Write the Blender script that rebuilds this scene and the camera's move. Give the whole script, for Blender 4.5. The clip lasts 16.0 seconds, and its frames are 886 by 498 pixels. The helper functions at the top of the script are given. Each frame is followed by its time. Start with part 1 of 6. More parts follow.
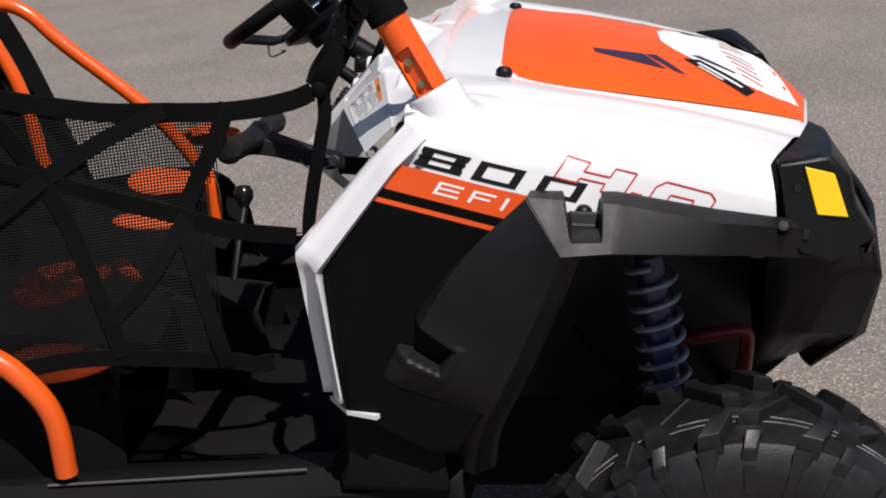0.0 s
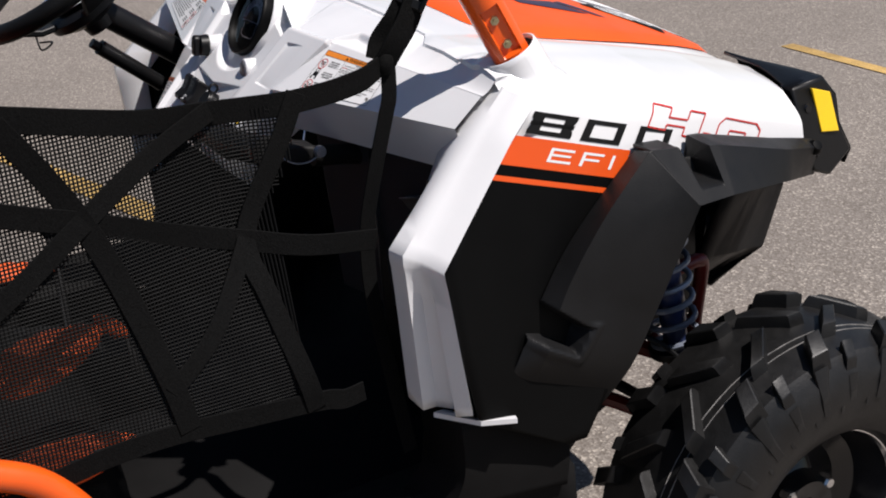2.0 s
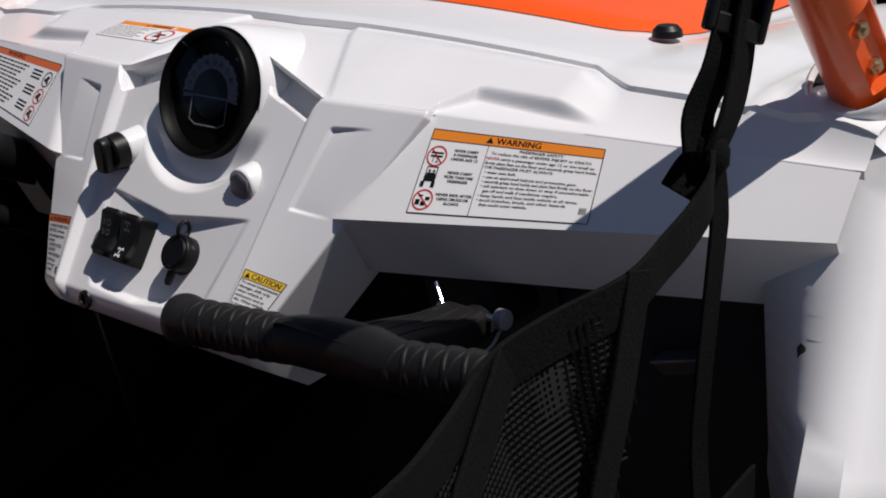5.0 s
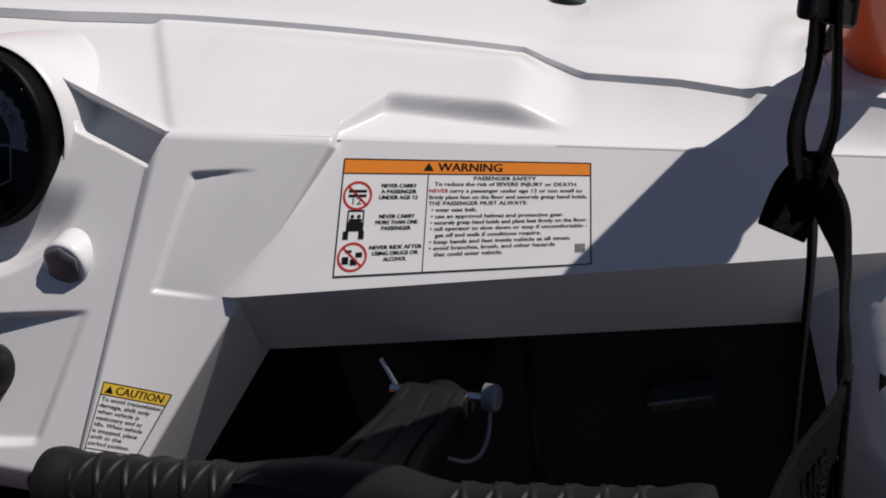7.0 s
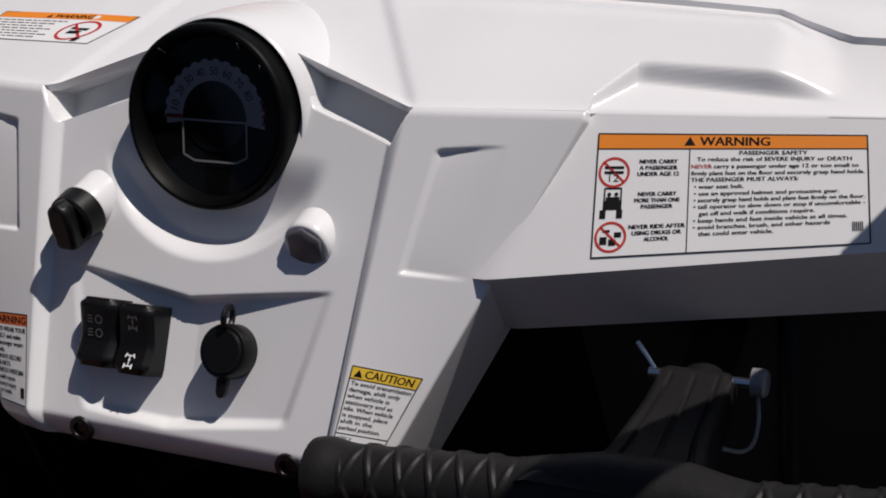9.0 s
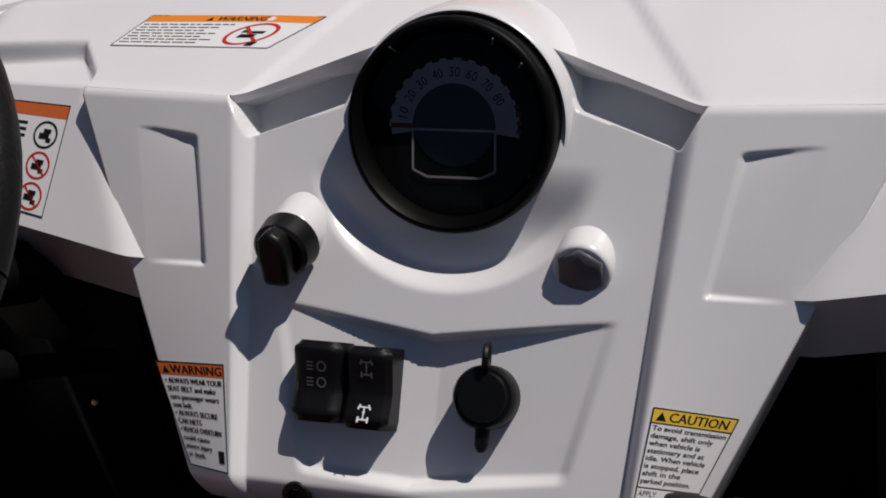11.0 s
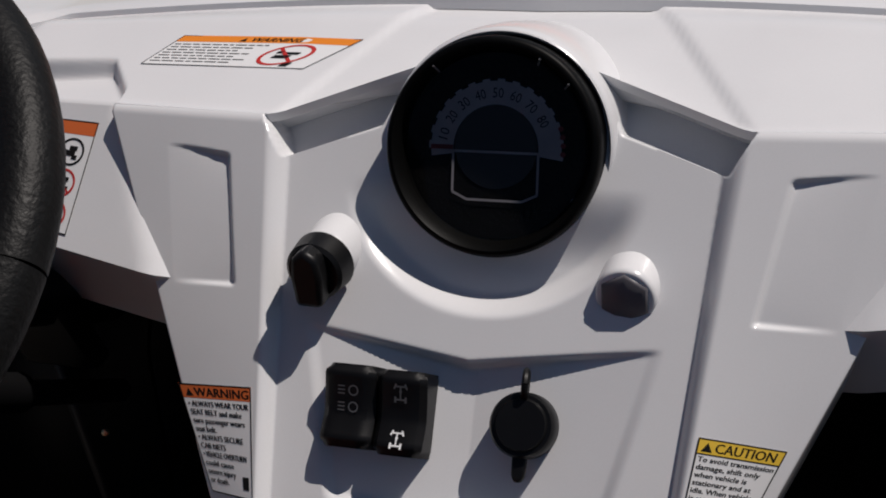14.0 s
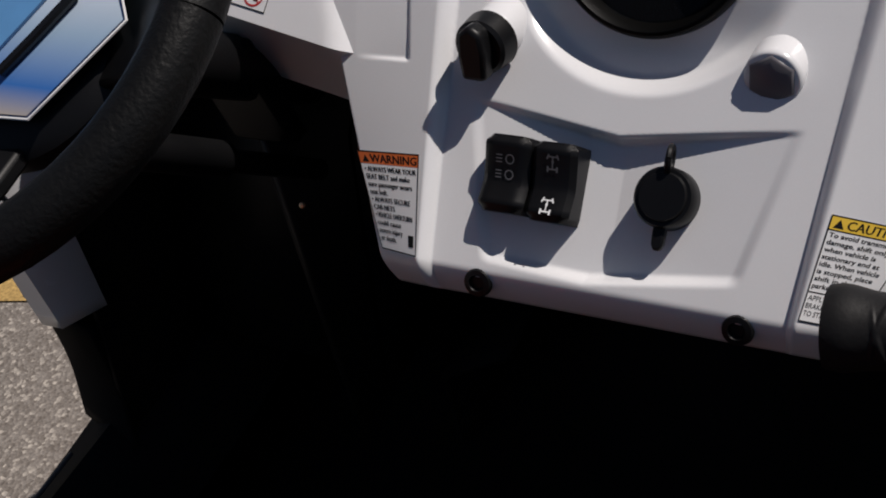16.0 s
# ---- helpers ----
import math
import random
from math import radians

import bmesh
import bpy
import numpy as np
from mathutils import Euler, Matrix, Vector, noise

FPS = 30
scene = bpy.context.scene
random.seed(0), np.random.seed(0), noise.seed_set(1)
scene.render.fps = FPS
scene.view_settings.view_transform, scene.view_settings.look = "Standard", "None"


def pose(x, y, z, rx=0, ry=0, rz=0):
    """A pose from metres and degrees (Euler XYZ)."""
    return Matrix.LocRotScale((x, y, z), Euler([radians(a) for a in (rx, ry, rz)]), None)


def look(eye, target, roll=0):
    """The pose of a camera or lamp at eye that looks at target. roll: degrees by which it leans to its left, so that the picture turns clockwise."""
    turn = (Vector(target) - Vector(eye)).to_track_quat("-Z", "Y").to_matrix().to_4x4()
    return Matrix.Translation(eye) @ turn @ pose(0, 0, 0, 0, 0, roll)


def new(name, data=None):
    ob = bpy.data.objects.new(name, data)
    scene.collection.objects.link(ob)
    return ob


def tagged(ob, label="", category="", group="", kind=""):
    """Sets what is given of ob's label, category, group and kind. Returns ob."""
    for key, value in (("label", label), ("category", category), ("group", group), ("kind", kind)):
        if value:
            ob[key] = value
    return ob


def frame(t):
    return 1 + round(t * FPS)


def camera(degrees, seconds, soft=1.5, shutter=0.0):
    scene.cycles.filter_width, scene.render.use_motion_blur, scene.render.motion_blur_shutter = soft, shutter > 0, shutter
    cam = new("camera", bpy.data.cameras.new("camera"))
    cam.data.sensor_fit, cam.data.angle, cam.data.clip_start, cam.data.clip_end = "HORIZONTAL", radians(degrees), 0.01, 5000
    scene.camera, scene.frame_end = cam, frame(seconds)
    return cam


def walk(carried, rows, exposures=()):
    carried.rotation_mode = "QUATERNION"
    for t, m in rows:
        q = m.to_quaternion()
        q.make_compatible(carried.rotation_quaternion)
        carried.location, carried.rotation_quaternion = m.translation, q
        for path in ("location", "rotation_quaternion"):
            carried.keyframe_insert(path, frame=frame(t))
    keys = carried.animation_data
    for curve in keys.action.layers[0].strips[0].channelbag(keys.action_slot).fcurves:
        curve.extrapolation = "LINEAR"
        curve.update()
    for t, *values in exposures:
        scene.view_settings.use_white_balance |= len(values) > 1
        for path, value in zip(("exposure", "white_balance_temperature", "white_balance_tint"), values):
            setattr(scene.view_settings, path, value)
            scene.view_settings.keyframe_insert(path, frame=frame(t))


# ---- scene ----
# ---------------------------------------------------------------- camera
cam = camera(37.5, 16.0, soft=1.9)
PATH = [
    (0, (2.4463, 0.425, 1.5006), (0.5618, 0.2131, 0.8654), -5.89),
    (0.5, (2.3617, 0.082, 1.5103), (0.47, 0.1744, 0.868), -5.25),
    (1, (2.268, -0.2462, 1.5254), (0.4334, 0.1738, 0.8486), -4.68),
    (1.5, (2.1591, -0.4731, 1.53), (0.4058, 0.1721, 0.8161), -4.94),
    (2, (2.0159, -0.6593, 1.5354), (0.3789, 0.2005, 0.7731), -4.38),
    (2.5, (1.8583, -0.7427, 1.5179), (0.3236, 0.2703, 0.7314), -4.22),
    (3, (1.7379, -0.7248, 1.5062), (0.2361, 0.3293, 0.7103), -5.21),
    (3.5, (1.5719, -0.6949, 1.5086), (0.1065, 0.395, 0.6933), -6.20),
    (4, (1.3637, -0.6659, 1.5134), (-0.0489, 0.4726, 0.6717), -6.90),
    (4.2, (1.2653, -0.6797, 1.5117), (-0.1024, 0.5095, 0.6661), -7.09),
    (6.3, (0.6206, -0.5221, 1.4938), (-0.2108, 0.86, 0.3112), -12.14),
    (6.5, (0.5912, -0.522, 1.5054), (-0.1128, 0.9157, 0.3064), -9.69),
    (7, (0.5743, -0.5201, 1.5106), (-0.0508, 0.9651, 0.3259), -8.53),
    (7.5, (0.5581, -0.515, 1.515), (-0.1139, 0.9407, 0.3195), -9.69),
    (8, (0.5318, -0.5149, 1.5271), (-0.1599, 0.9065, 0.3018), -10.59),
    (8.5, (0.5106, -0.5169, 1.5271), (-0.222, 0.8813, 0.299), -11.74),
    (9, (0.4786, -0.5102, 1.5266), (-0.2929, 0.8581, 0.2886), -13.18),
    (9.5, (0.3976, -0.5299, 1.5176), (-0.3099, 0.8805, 0.2888), -11.83),
    (10, (0.3242, -0.5285, 1.4981), (-0.3435, 0.9118, 0.2816), -11.24),
    (10.2, (0.2855, -0.5263, 1.4947), (-0.3339, 0.9281, 0.2695), -10.52),
    (12.3, (0.2018, -0.4803, 1.4685), (-0.4033, 1.0006, 0.2682), -10.76),
    (12.5, (0.1988, -0.4897, 1.4654), (-0.3957, 1.0068, 0.2792), -10.16),
    (13, (0.1901, -0.5027, 1.4655), (-0.3851, 1.0118, 0.2926), -9.23),
    (13.5, (0.1879, -0.5129, 1.4618), (-0.3874, 1.0164, 0.3085), -8.68),
    (14, (0.1887, -0.5199, 1.4597), (-0.3951, 1.017, 0.3207), -8.34),
    (14.5, (0.1908, -0.5285, 1.4549), (-0.413, 1.0122, 0.3316), -8.16),
    (15, (0.1978, -0.5397, 1.4528), (-0.4622, 0.961, 0.3073), -8.97),
    (15.3, (0.2079, -0.5329, 1.4688), (-0.5085, 0.8808, 0.2489), -10.79),
    (15.5, (0.2264, -0.5399, 1.4573), (-0.5635, 0.8381, 0.2419), -12.32),
    (15.7, (0.2335, -0.5404, 1.4684), (-0.5903, 0.7699, 0.2017), -13.69),
    (16, (0.259, -0.5654, 1.4472), (-0.6445, 0.6982, 0.1874), -14.40),
]
EXPOSURES = [(t, e + 0.34, 6500 if t < 5 else 6650, 14) for t, e in ((0.0, 0.45), (0.3, 0.2), (0.6, -0.1), (1.0, -0.05), (1.5, 0.15), (2.0, 0.6), (3.0, 0.4), (3.5, 0.2), (4.2, 0.06), (6.3, 0.45), (6.6, 0.38), (7.0, 0.06), (7.4, -0.28), (7.8, -0.15), (8.2, -0.12), (8.7, 0.0), (9.0, 0.04), (9.4, -0.1), (10.2, -0.08), (12.5, -0.1), (14.5, -0.14), (15.0, -0.12), (15.5, -0.25), (16.0, -0.02))]
walk(cam, [(t, look(eye, target, roll)) for t, eye, target, roll in PATH], EXPOSURES)

# ---------------------------------------------------------------- sky and sun
SUN_DIR = Vector((0.42, 0.29, 0.86)).normalized()
world = bpy.data.worlds.new("sky")
scene.world = world
world.use_nodes = True
wn = world.node_tree
sky = wn.nodes.new("ShaderNodeTexSky")
sky.sky_type = "NISHITA"
sky.sun_disc = False
sky.ozone_density = 2.5
sky.dust_density = 0.4
sky.sun_elevation = math.asin(SUN_DIR.z)
sky.sun_rotation = math.atan2(SUN_DIR.x, SUN_DIR.y)
wn.links.new(sky.outputs[0], wn.nodes["Background"].inputs[0])
wn.nodes["Background"].inputs[1].default_value = 0.031
sun_data = bpy.data.lights.new("sun", "SUN")
sun_data.energy = 3.0
sun_data.angle = radians(0.5)
sun_data.color = (1.0, 0.962, 0.905)
sun = new("sun", sun_data)
sun.matrix_world = look(SUN_DIR * 20, (0, 0, 0))


# ---------------------------------------------------------------- materials
def material(name, color, rough=0.5, metal=0.0, coat=0.0, grain=0.0, grain_size=400.0, stain=0.0, stain_size=6.0, bump=0.0, spec=0.5):
    """A surface with fine grain and broad stains in colour and gloss, and a fine relief."""
    m = bpy.data.materials.new(name)
    m.use_nodes = True
    nt = m.node_tree
    b = nt.nodes["Principled BSDF"]
    b.inputs["Roughness"].default_value = rough
    b.inputs["Metallic"].default_value = metal
    b.inputs["Coat Weight"].default_value = coat
    b.inputs["Coat Roughness"].default_value = 0.08
    b.inputs["Specular IOR Level"].default_value = spec
    tc = nt.nodes.new("ShaderNodeTexCoord")
    col = nt.nodes.new("ShaderNodeRGB")
    col.outputs[0].default_value = (*color, 1)
    last = col.outputs[0]
    for size, amount, detail in ((grain_size, grain, 3.0), (stain_size, stain, 6.0)):
        if not amount:
            continue
        n = nt.nodes.new("ShaderNodeTexNoise")
        n.inputs["Scale"].default_value = size
        n.inputs["Detail"].default_value = detail
        nt.links.new(tc.outputs["Object"], n.inputs["Vector"])
        r = nt.nodes.new("ShaderNodeMapRange")
        r.inputs["From Min"].default_value, r.inputs["From Max"].default_value = 0.3, 0.7
        r.inputs["To Min"].default_value, r.inputs["To Max"].default_value = 1 - amount, 1 + amount
        nt.links.new(n.outputs["Fac"], r.inputs["Value"])
        v = nt.nodes.new("ShaderNodeVectorMath")
        v.operation = "SCALE"
        nt.links.new(last, v.inputs[0])
        nt.links.new(r.outputs[0], v.inputs["Scale"])
        last = v.outputs[0]
    nt.links.new(last, b.inputs["Base Color"])
    n = nt.nodes.new("ShaderNodeTexNoise")
    n.inputs["Scale"].default_value = stain_size * 4
    n.inputs["Detail"].default_value = 5
    nt.links.new(tc.outputs["Object"], n.inputs["Vector"])
    r = nt.nodes.new("ShaderNodeMapRange")
    r.inputs["To Min"].default_value, r.inputs["To Max"].default_value = rough * 0.8, min(1, rough * 1.25)
    nt.links.new(n.outputs["Fac"], r.inputs["Value"])
    nt.links.new(r.outputs[0], b.inputs["Roughness"])
    if bump:
        n2 = nt.nodes.new("ShaderNodeTexNoise")
        n2.inputs["Scale"].default_value = grain_size
        n2.inputs["Detail"].default_value = 2
        nt.links.new(tc.outputs["Object"], n2.inputs["Vector"])
        bp = nt.nodes.new("ShaderNodeBump")
        bp.inputs["Strength"].default_value = bump
        bp.inputs["Distance"].default_value = 0.001
        nt.links.new(n2.outputs["Fac"], bp.inputs["Height"])
        nt.links.new(bp.outputs[0], b.inputs["Normal"])
    return m


WHITE = material("white_plastic", (0.73, 0.73, 0.74), 0.24, coat=0.25, grain=0.012, stain=0.03, stain_size=9, bump=0.02, grain_size=900)
WHITE_HOOD = material("white_paint", (0.76, 0.76, 0.765), 0.2, coat=0.4, grain=0.01, stain=0.025, stain_size=5)
# purple-grey that carries the shade on the blanking plug's face
SHADED_PLUG_GREY = material("shaded_plug_grey", (0.125, 0.118, 0.130), 0.4, grain=0.02, stain=0.06)
ORANGE_PAINT = material("orange_powder_coat", (0.78, 0.10, 0.008), 0.3, coat=0.3, grain=0.03, stain=0.06, stain_size=12, bump=0.05, grain_size=700)
ORANGE_HOOD = material("orange_panel", (0.84, 0.094, 0.008), 0.36, coat=0.08, grain=0.02, stain=0.05, spec=0.3)
BLACK_PLASTIC = material("black_moulded_plastic", (0.0066, 0.0066, 0.0070), 0.48, grain=0.12, grain_size=600, stain=0.2, stain_size=8, bump=0.25, spec=0.25)
BLACK_SMOOTH = material("black_smooth_plastic", (0.0045, 0.0045, 0.005), 0.4, grain=0.05, stain=0.15, bump=0.04, spec=0.25)
BLACK_GLOSS = material("black_gloss_plastic", (0.008, 0.008, 0.009), 0.15, stain=0.1)
BLACK_DECAL = material("black_vinyl", (0.002, 0.002, 0.002), 0.45, stain=0.15, spec=0.1)
BLACK_INK = material("black_ink", (0.007, 0.007, 0.007), 0.5, stain=0.1, spec=0.2)
RED_INK = material("red_ink", (0.50, 0.025, 0.02), 0.5, stain=0.08)
ORANGE_INK = material("orange_ink", (0.80, 0.24, 0.02), 0.45, stain=0.04)
RUST_INK = material("rust_orange_ink", (0.62, 0.13, 0.03), 0.45, stain=0.04)
YELLOW_INK = material("yellow_ink", (0.80, 0.52, 0.05), 0.45, stain=0.04)
PAPER = material("label_film", (0.78, 0.78, 0.78), 0.35, stain=0.03)
ORANGE_DECAL = material("orange_vinyl", (0.72, 0.085, 0.01), 0.3, stain=0.05)
WHITE_INK = material("white_ink", (0.75, 0.75, 0.75), 0.5, stain=0.05)
RED_DIM = material("faded_red_ink", (0.20, 0.018, 0.022), 0.5, stain=0.1)
GREY_INK = material("grey_ink", (0.115, 0.115, 0.122), 0.5, stain=0.1)
DIAL_INK = material("pale_dial_print", (0.46, 0.44, 0.47), 0.5, stain=0.12, stain_size=40)
PURPLE_DECAL = material("dark_purple_vinyl", (0.035, 0.02, 0.05), 0.3, stain=0.1)
CABIN_BLACK = material("black_cabin_plastic", (0.0078, 0.0075, 0.0075), 0.65, grain=0.1, stain=0.2, bump=0.2, spec=0.08)
# grey for black plastic that catches light: the light is in the colour
LIT_EDGE_GREY = material("lit_edge_grey", (0.075, 0.073, 0.072), 0.55, grain=0.1, stain=0.25, stain_size=20)
# cabin black lightened in place of the light missing under the dash
LIT_PANEL_BLACK = material("lit_panel_black", (0.026, 0.026, 0.028), 0.6, grain=0.12, grain_size=500, stain=0.2, bump=0.2, spec=0.2)
# pale grey of the tread's mould lines and of the ledge's painted glint
MOULD_AND_GLINT = material("mould_and_glint", (0.16, 0.155, 0.15), 0.6, grain=0.3, stain=0.6, stain_size=30)
RUBBER = material("tyre_rubber", (0.0062, 0.0060, 0.0060), 0.45, grain=0.25, grain_size=300, stain=0.45, stain_size=14, bump=0.25, spec=0.45)
GRIP_RUBBER = material("grip_rubber", (0.0105, 0.010, 0.010), 0.5, grain=0.1, stain=0.2, bump=0.15, spec=0.2)
LEATHER = material("wheel_rim_rubber", (0.0045, 0.0045, 0.0045), 0.5, grain=0.2, grain_size=350, stain=0.2, bump=0.5, spec=0.2)
WEBBING = material("nylon_webbing", (0.0045, 0.0045, 0.0045), 0.85, grain=0.5, grain_size=500, stain=0.2, bump=0.7, spec=0.07)
MESH = material("nylon_mesh", (0.005, 0.005, 0.005), 0.7, stain=0.2, spec=0.12)
SEAT_BLACK = material("black_seat_fabric", (0.0035, 0.0035, 0.0038), 0.9, grain=0.4, grain_size=500, stain=0.2, bump=0.5, spec=0.1)
SEAT_ORANGE = material("orange_seat_fabric", (0.75, 0.10, 0.012), 0.7, grain=0.2, grain_size=500, stain=0.15, bump=0.4)
STEEL = material("zinc_plated_steel", (0.52, 0.46, 0.30), 0.32, metal=1.0, grain=0.1, stain=0.2, stain_size=60)
CHROME = material("machined_aluminium", (0.75, 0.75, 0.76), 0.15, metal=1.0, stain=0.1)
PIN_GREY = material("dull_zinc", (0.24, 0.24, 0.255), 0.4, metal=0.15, grain=0.1, stain=0.2, stain_size=60)
BLUE_STEEL = material("blue_grey_spring", (0.22, 0.25, 0.31), 0.35, metal=0.3, stain=0.2, stain_size=30)
BLUE_SHOCK = material("blue_shock_body", (0.015, 0.025, 0.075), 0.35, stain=0.2)
RED_PAINT = material("dark_red_paint", (0.16, 0.010, 0.007), 0.35, stain=0.2)
YELLOW_REFLECTOR = material("amber_reflector", (0.95, 0.60, 0.01), 0.3, coat=0.3, grain=0.08, grain_size=900, stain=0.05)
CARD_BLUE = material("glossy_blue_print", (0.10, 0.27, 0.52), 0.12, coat=0.5, stain=0.35, stain_size=7)
CARD_NAVY = material("glossy_navy_print", (0.02, 0.04, 0.11), 0.12, coat=0.5, stain=0.2)
CARD_RED = material("glossy_red_print", (0.62, 0.03, 0.02), 0.15, coat=0.5, stain=0.1)


def glass_material():
    m = bpy.data.materials.new("clear_lens")
    m.use_nodes = True
    nt = m.node_tree
    nt.nodes.remove(nt.nodes["Principled BSDF"])
    g, tr, mix, fr = (nt.nodes.new("ShaderNode" + k) for k in ("BsdfGlossy", "BsdfTransparent", "MixShader", "Fresnel"))
    g.inputs["Roughness"].default_value = 0.03
    tr.inputs["Color"].default_value = (0.72, 0.72, 0.73, 1)
    fr.inputs["IOR"].default_value = 1.22
    nt.links.new(fr.outputs[0], mix.inputs[0])
    nt.links.new(tr.outputs[0], mix.inputs[1])
    nt.links.new(g.outputs[0], mix.inputs[2])
    nt.links.new(mix.outputs[0], nt.nodes["Material Output"].inputs[0])
    return m


LENS = glass_material()


def sky_print():
    """A glossy print that fades from deep blue to a pale, sandy horizon."""
    m = bpy.data.materials.new("glossy_sky_print")
    m.use_nodes = True
    nt = m.node_tree
    b = nt.nodes["Principled BSDF"]
    b.inputs["Roughness"].default_value = 0.14
    b.inputs["Coat Weight"].default_value = 0.4
    tc, sep, rng, ramp = (nt.nodes.new("ShaderNode" + k) for k in ("TexCoord", "SeparateXYZ", "MapRange", "ValToRGB"))
    rng.inputs["From Min"].default_value, rng.inputs["From Max"].default_value = -0.172, -0.060
    for p, c in ((0.0, (0.42, 0.36, 0.28)), (0.16, (0.46, 0.46, 0.44)), (0.42, (0.30, 0.42, 0.56)), (1.0, (0.035, 0.14, 0.42))):
        e = ramp.color_ramp.elements.new(p) if 0 < p < 1 else ramp.color_ramp.elements[int(p)]
        e.color = (*c, 1)
    nt.links.new(tc.outputs["Object"], sep.inputs[0])
    nt.links.new(sep.outputs["Y"], rng.inputs["Value"])
    nt.links.new(rng.outputs[0], ramp.inputs[0])
    nt.links.new(ramp.outputs[0], b.inputs["Base Color"])
    return m


SKY_PRINT = sky_print()


def asphalt_material():
    m = bpy.data.materials.new("worn_asphalt")
    m.use_nodes = True
    nt = m.node_tree
    b = nt.nodes["Principled BSDF"]
    tc = nt.nodes.new("ShaderNodeTexCoord")
    v1 = nt.nodes.new("ShaderNodeTexVoronoi")
    v1.inputs["Scale"].default_value = 150
    n1 = nt.nodes.new("ShaderNodeTexNoise")
    n1.inputs["Scale"].default_value = 210
    n1.inputs["Detail"].default_value = 4
    n2 = nt.nodes.new("ShaderNodeTexNoise")
    n2.inputs["Scale"].default_value = 0.9
    n2.inputs["Detail"].default_value = 7
    for n in (v1, n1, n2):
        nt.links.new(tc.outputs["Object"], n.inputs["Vector"])
    stones = nt.nodes.new("ShaderNodeValToRGB")
    stones.color_ramp.elements[0].position, stones.color_ramp.elements[0].color = 0.0, (0.138, 0.116, 0.098, 1)
    stones.color_ramp.elements[1].position, stones.color_ramp.elements[1].color = 1.0, (0.40, 0.355, 0.305, 1)
    pale = stones.color_ramp.elements.new(0.82)
    pale.color = (0.224, 0.197, 0.173, 1)
    sep = nt.nodes.new("ShaderNodeSeparateColor")
    nt.links.new(v1.outputs["Color"], sep.inputs[0])
    nt.links.new(sep.outputs[0], stones.inputs[0])
    grit = nt.nodes.new("ShaderNodeMapRange")
    grit.inputs["From Min"].default_value, grit.inputs["From Max"].default_value = 0.3, 0.7
    grit.inputs["To Min"].default_value, grit.inputs["To Max"].default_value = 0.72, 1.25
    nt.links.new(n1.outputs["Fac"], grit.inputs["Value"])
    broad = nt.nodes.new("ShaderNodeMapRange")
    broad.inputs["From Min"].default_value, broad.inputs["From Max"].default_value = 0.3, 0.7
    broad.inputs["To Min"].default_value, broad.inputs["To Max"].default_value = 0.85, 1.12
    nt.links.new(n2.outputs["Fac"], broad.inputs["Value"])
    mul = nt.nodes.new("ShaderNodeMath")
    mul.operation = "MULTIPLY"
    nt.links.new(grit.outputs[0], mul.inputs[0])
    nt.links.new(broad.outputs[0], mul.inputs[1])
    sc = nt.nodes.new("ShaderNodeVectorMath")
    sc.operation = "SCALE"
    nt.links.new(stones.outputs[0], sc.inputs[0])
    nt.links.new(mul.outputs[0], sc.inputs["Scale"])
    nt.links.new(sc.outputs[0], b.inputs["Base Color"])
    b.inputs["Roughness"].default_value = 0.85
    bp = nt.nodes.new("ShaderNodeBump")
    bp.inputs["Strength"].default_value = 0.5
    bp.inputs["Distance"].default_value = 0.004
    nt.links.new(v1.outputs["Distance"], bp.inputs["Height"])
    nt.links.new(bp.outputs[0], b.inputs["Normal"])
    return m


ASPHALT = asphalt_material()
ROAD_PAINT = material("worn_yellow_paint", (0.42, 0.27, 0.09), 0.75, grain=0.35, grain_size=180, stain=0.3, stain_size=5, bump=0.5)


# ---------------------------------------------------------------- mesh helpers
def finish(bm, sharp=35.0):
    """Recalculated normals, smooth shading, edges sharp beyond the angle."""
    bmesh.ops.recalc_face_normals(bm, faces=bm.faces)
    lim = radians(sharp)
    for f in bm.faces:
        f.smooth = True
    for e in bm.edges:
        if len(e.link_faces) == 2 and e.calc_face_angle(0) > lim:
            e.smooth = False
    return bm


def part(name, bm, mat, parent=None, label="", sharp=35.0, thick=0.0, bevel=0.0, keep=False):
    """Links a bmesh as one mesh object under a thing or a part."""
    if not keep:
        finish(bm, sharp)
    me = bpy.data.meshes.new(name)
    bm.to_mesh(me)
    bm.free()
    me.materials.append(mat)
    ob = new(name, me)
    if parent is not None:
        ob.parent = parent
    if label:
        ob["label"] = label
    if thick:
        s = ob.modifiers.new("thickness", "SOLIDIFY")
        s.thickness, s.offset = thick, -1
    if bevel:
        b = ob.modifiers.new("edge", "BEVEL")
        b.width, b.segments, b.limit_method, b.angle_limit = bevel, 2, "ANGLE", radians(30)
    return ob


def grid(rows, close=False):
    """A sheet of quads through rows of points."""
    bm = bmesh.new()
    vs = [[bm.verts.new(p) for p in row] for row in rows]
    for a, b in zip(vs, vs[1:]):
        n = len(a)
        for i in range(n if close else n - 1):
            j = (i + 1) % n
            try:
                bm.faces.new((a[i], a[j], b[j], b[i]))
            except ValueError:
                pass
    return bm


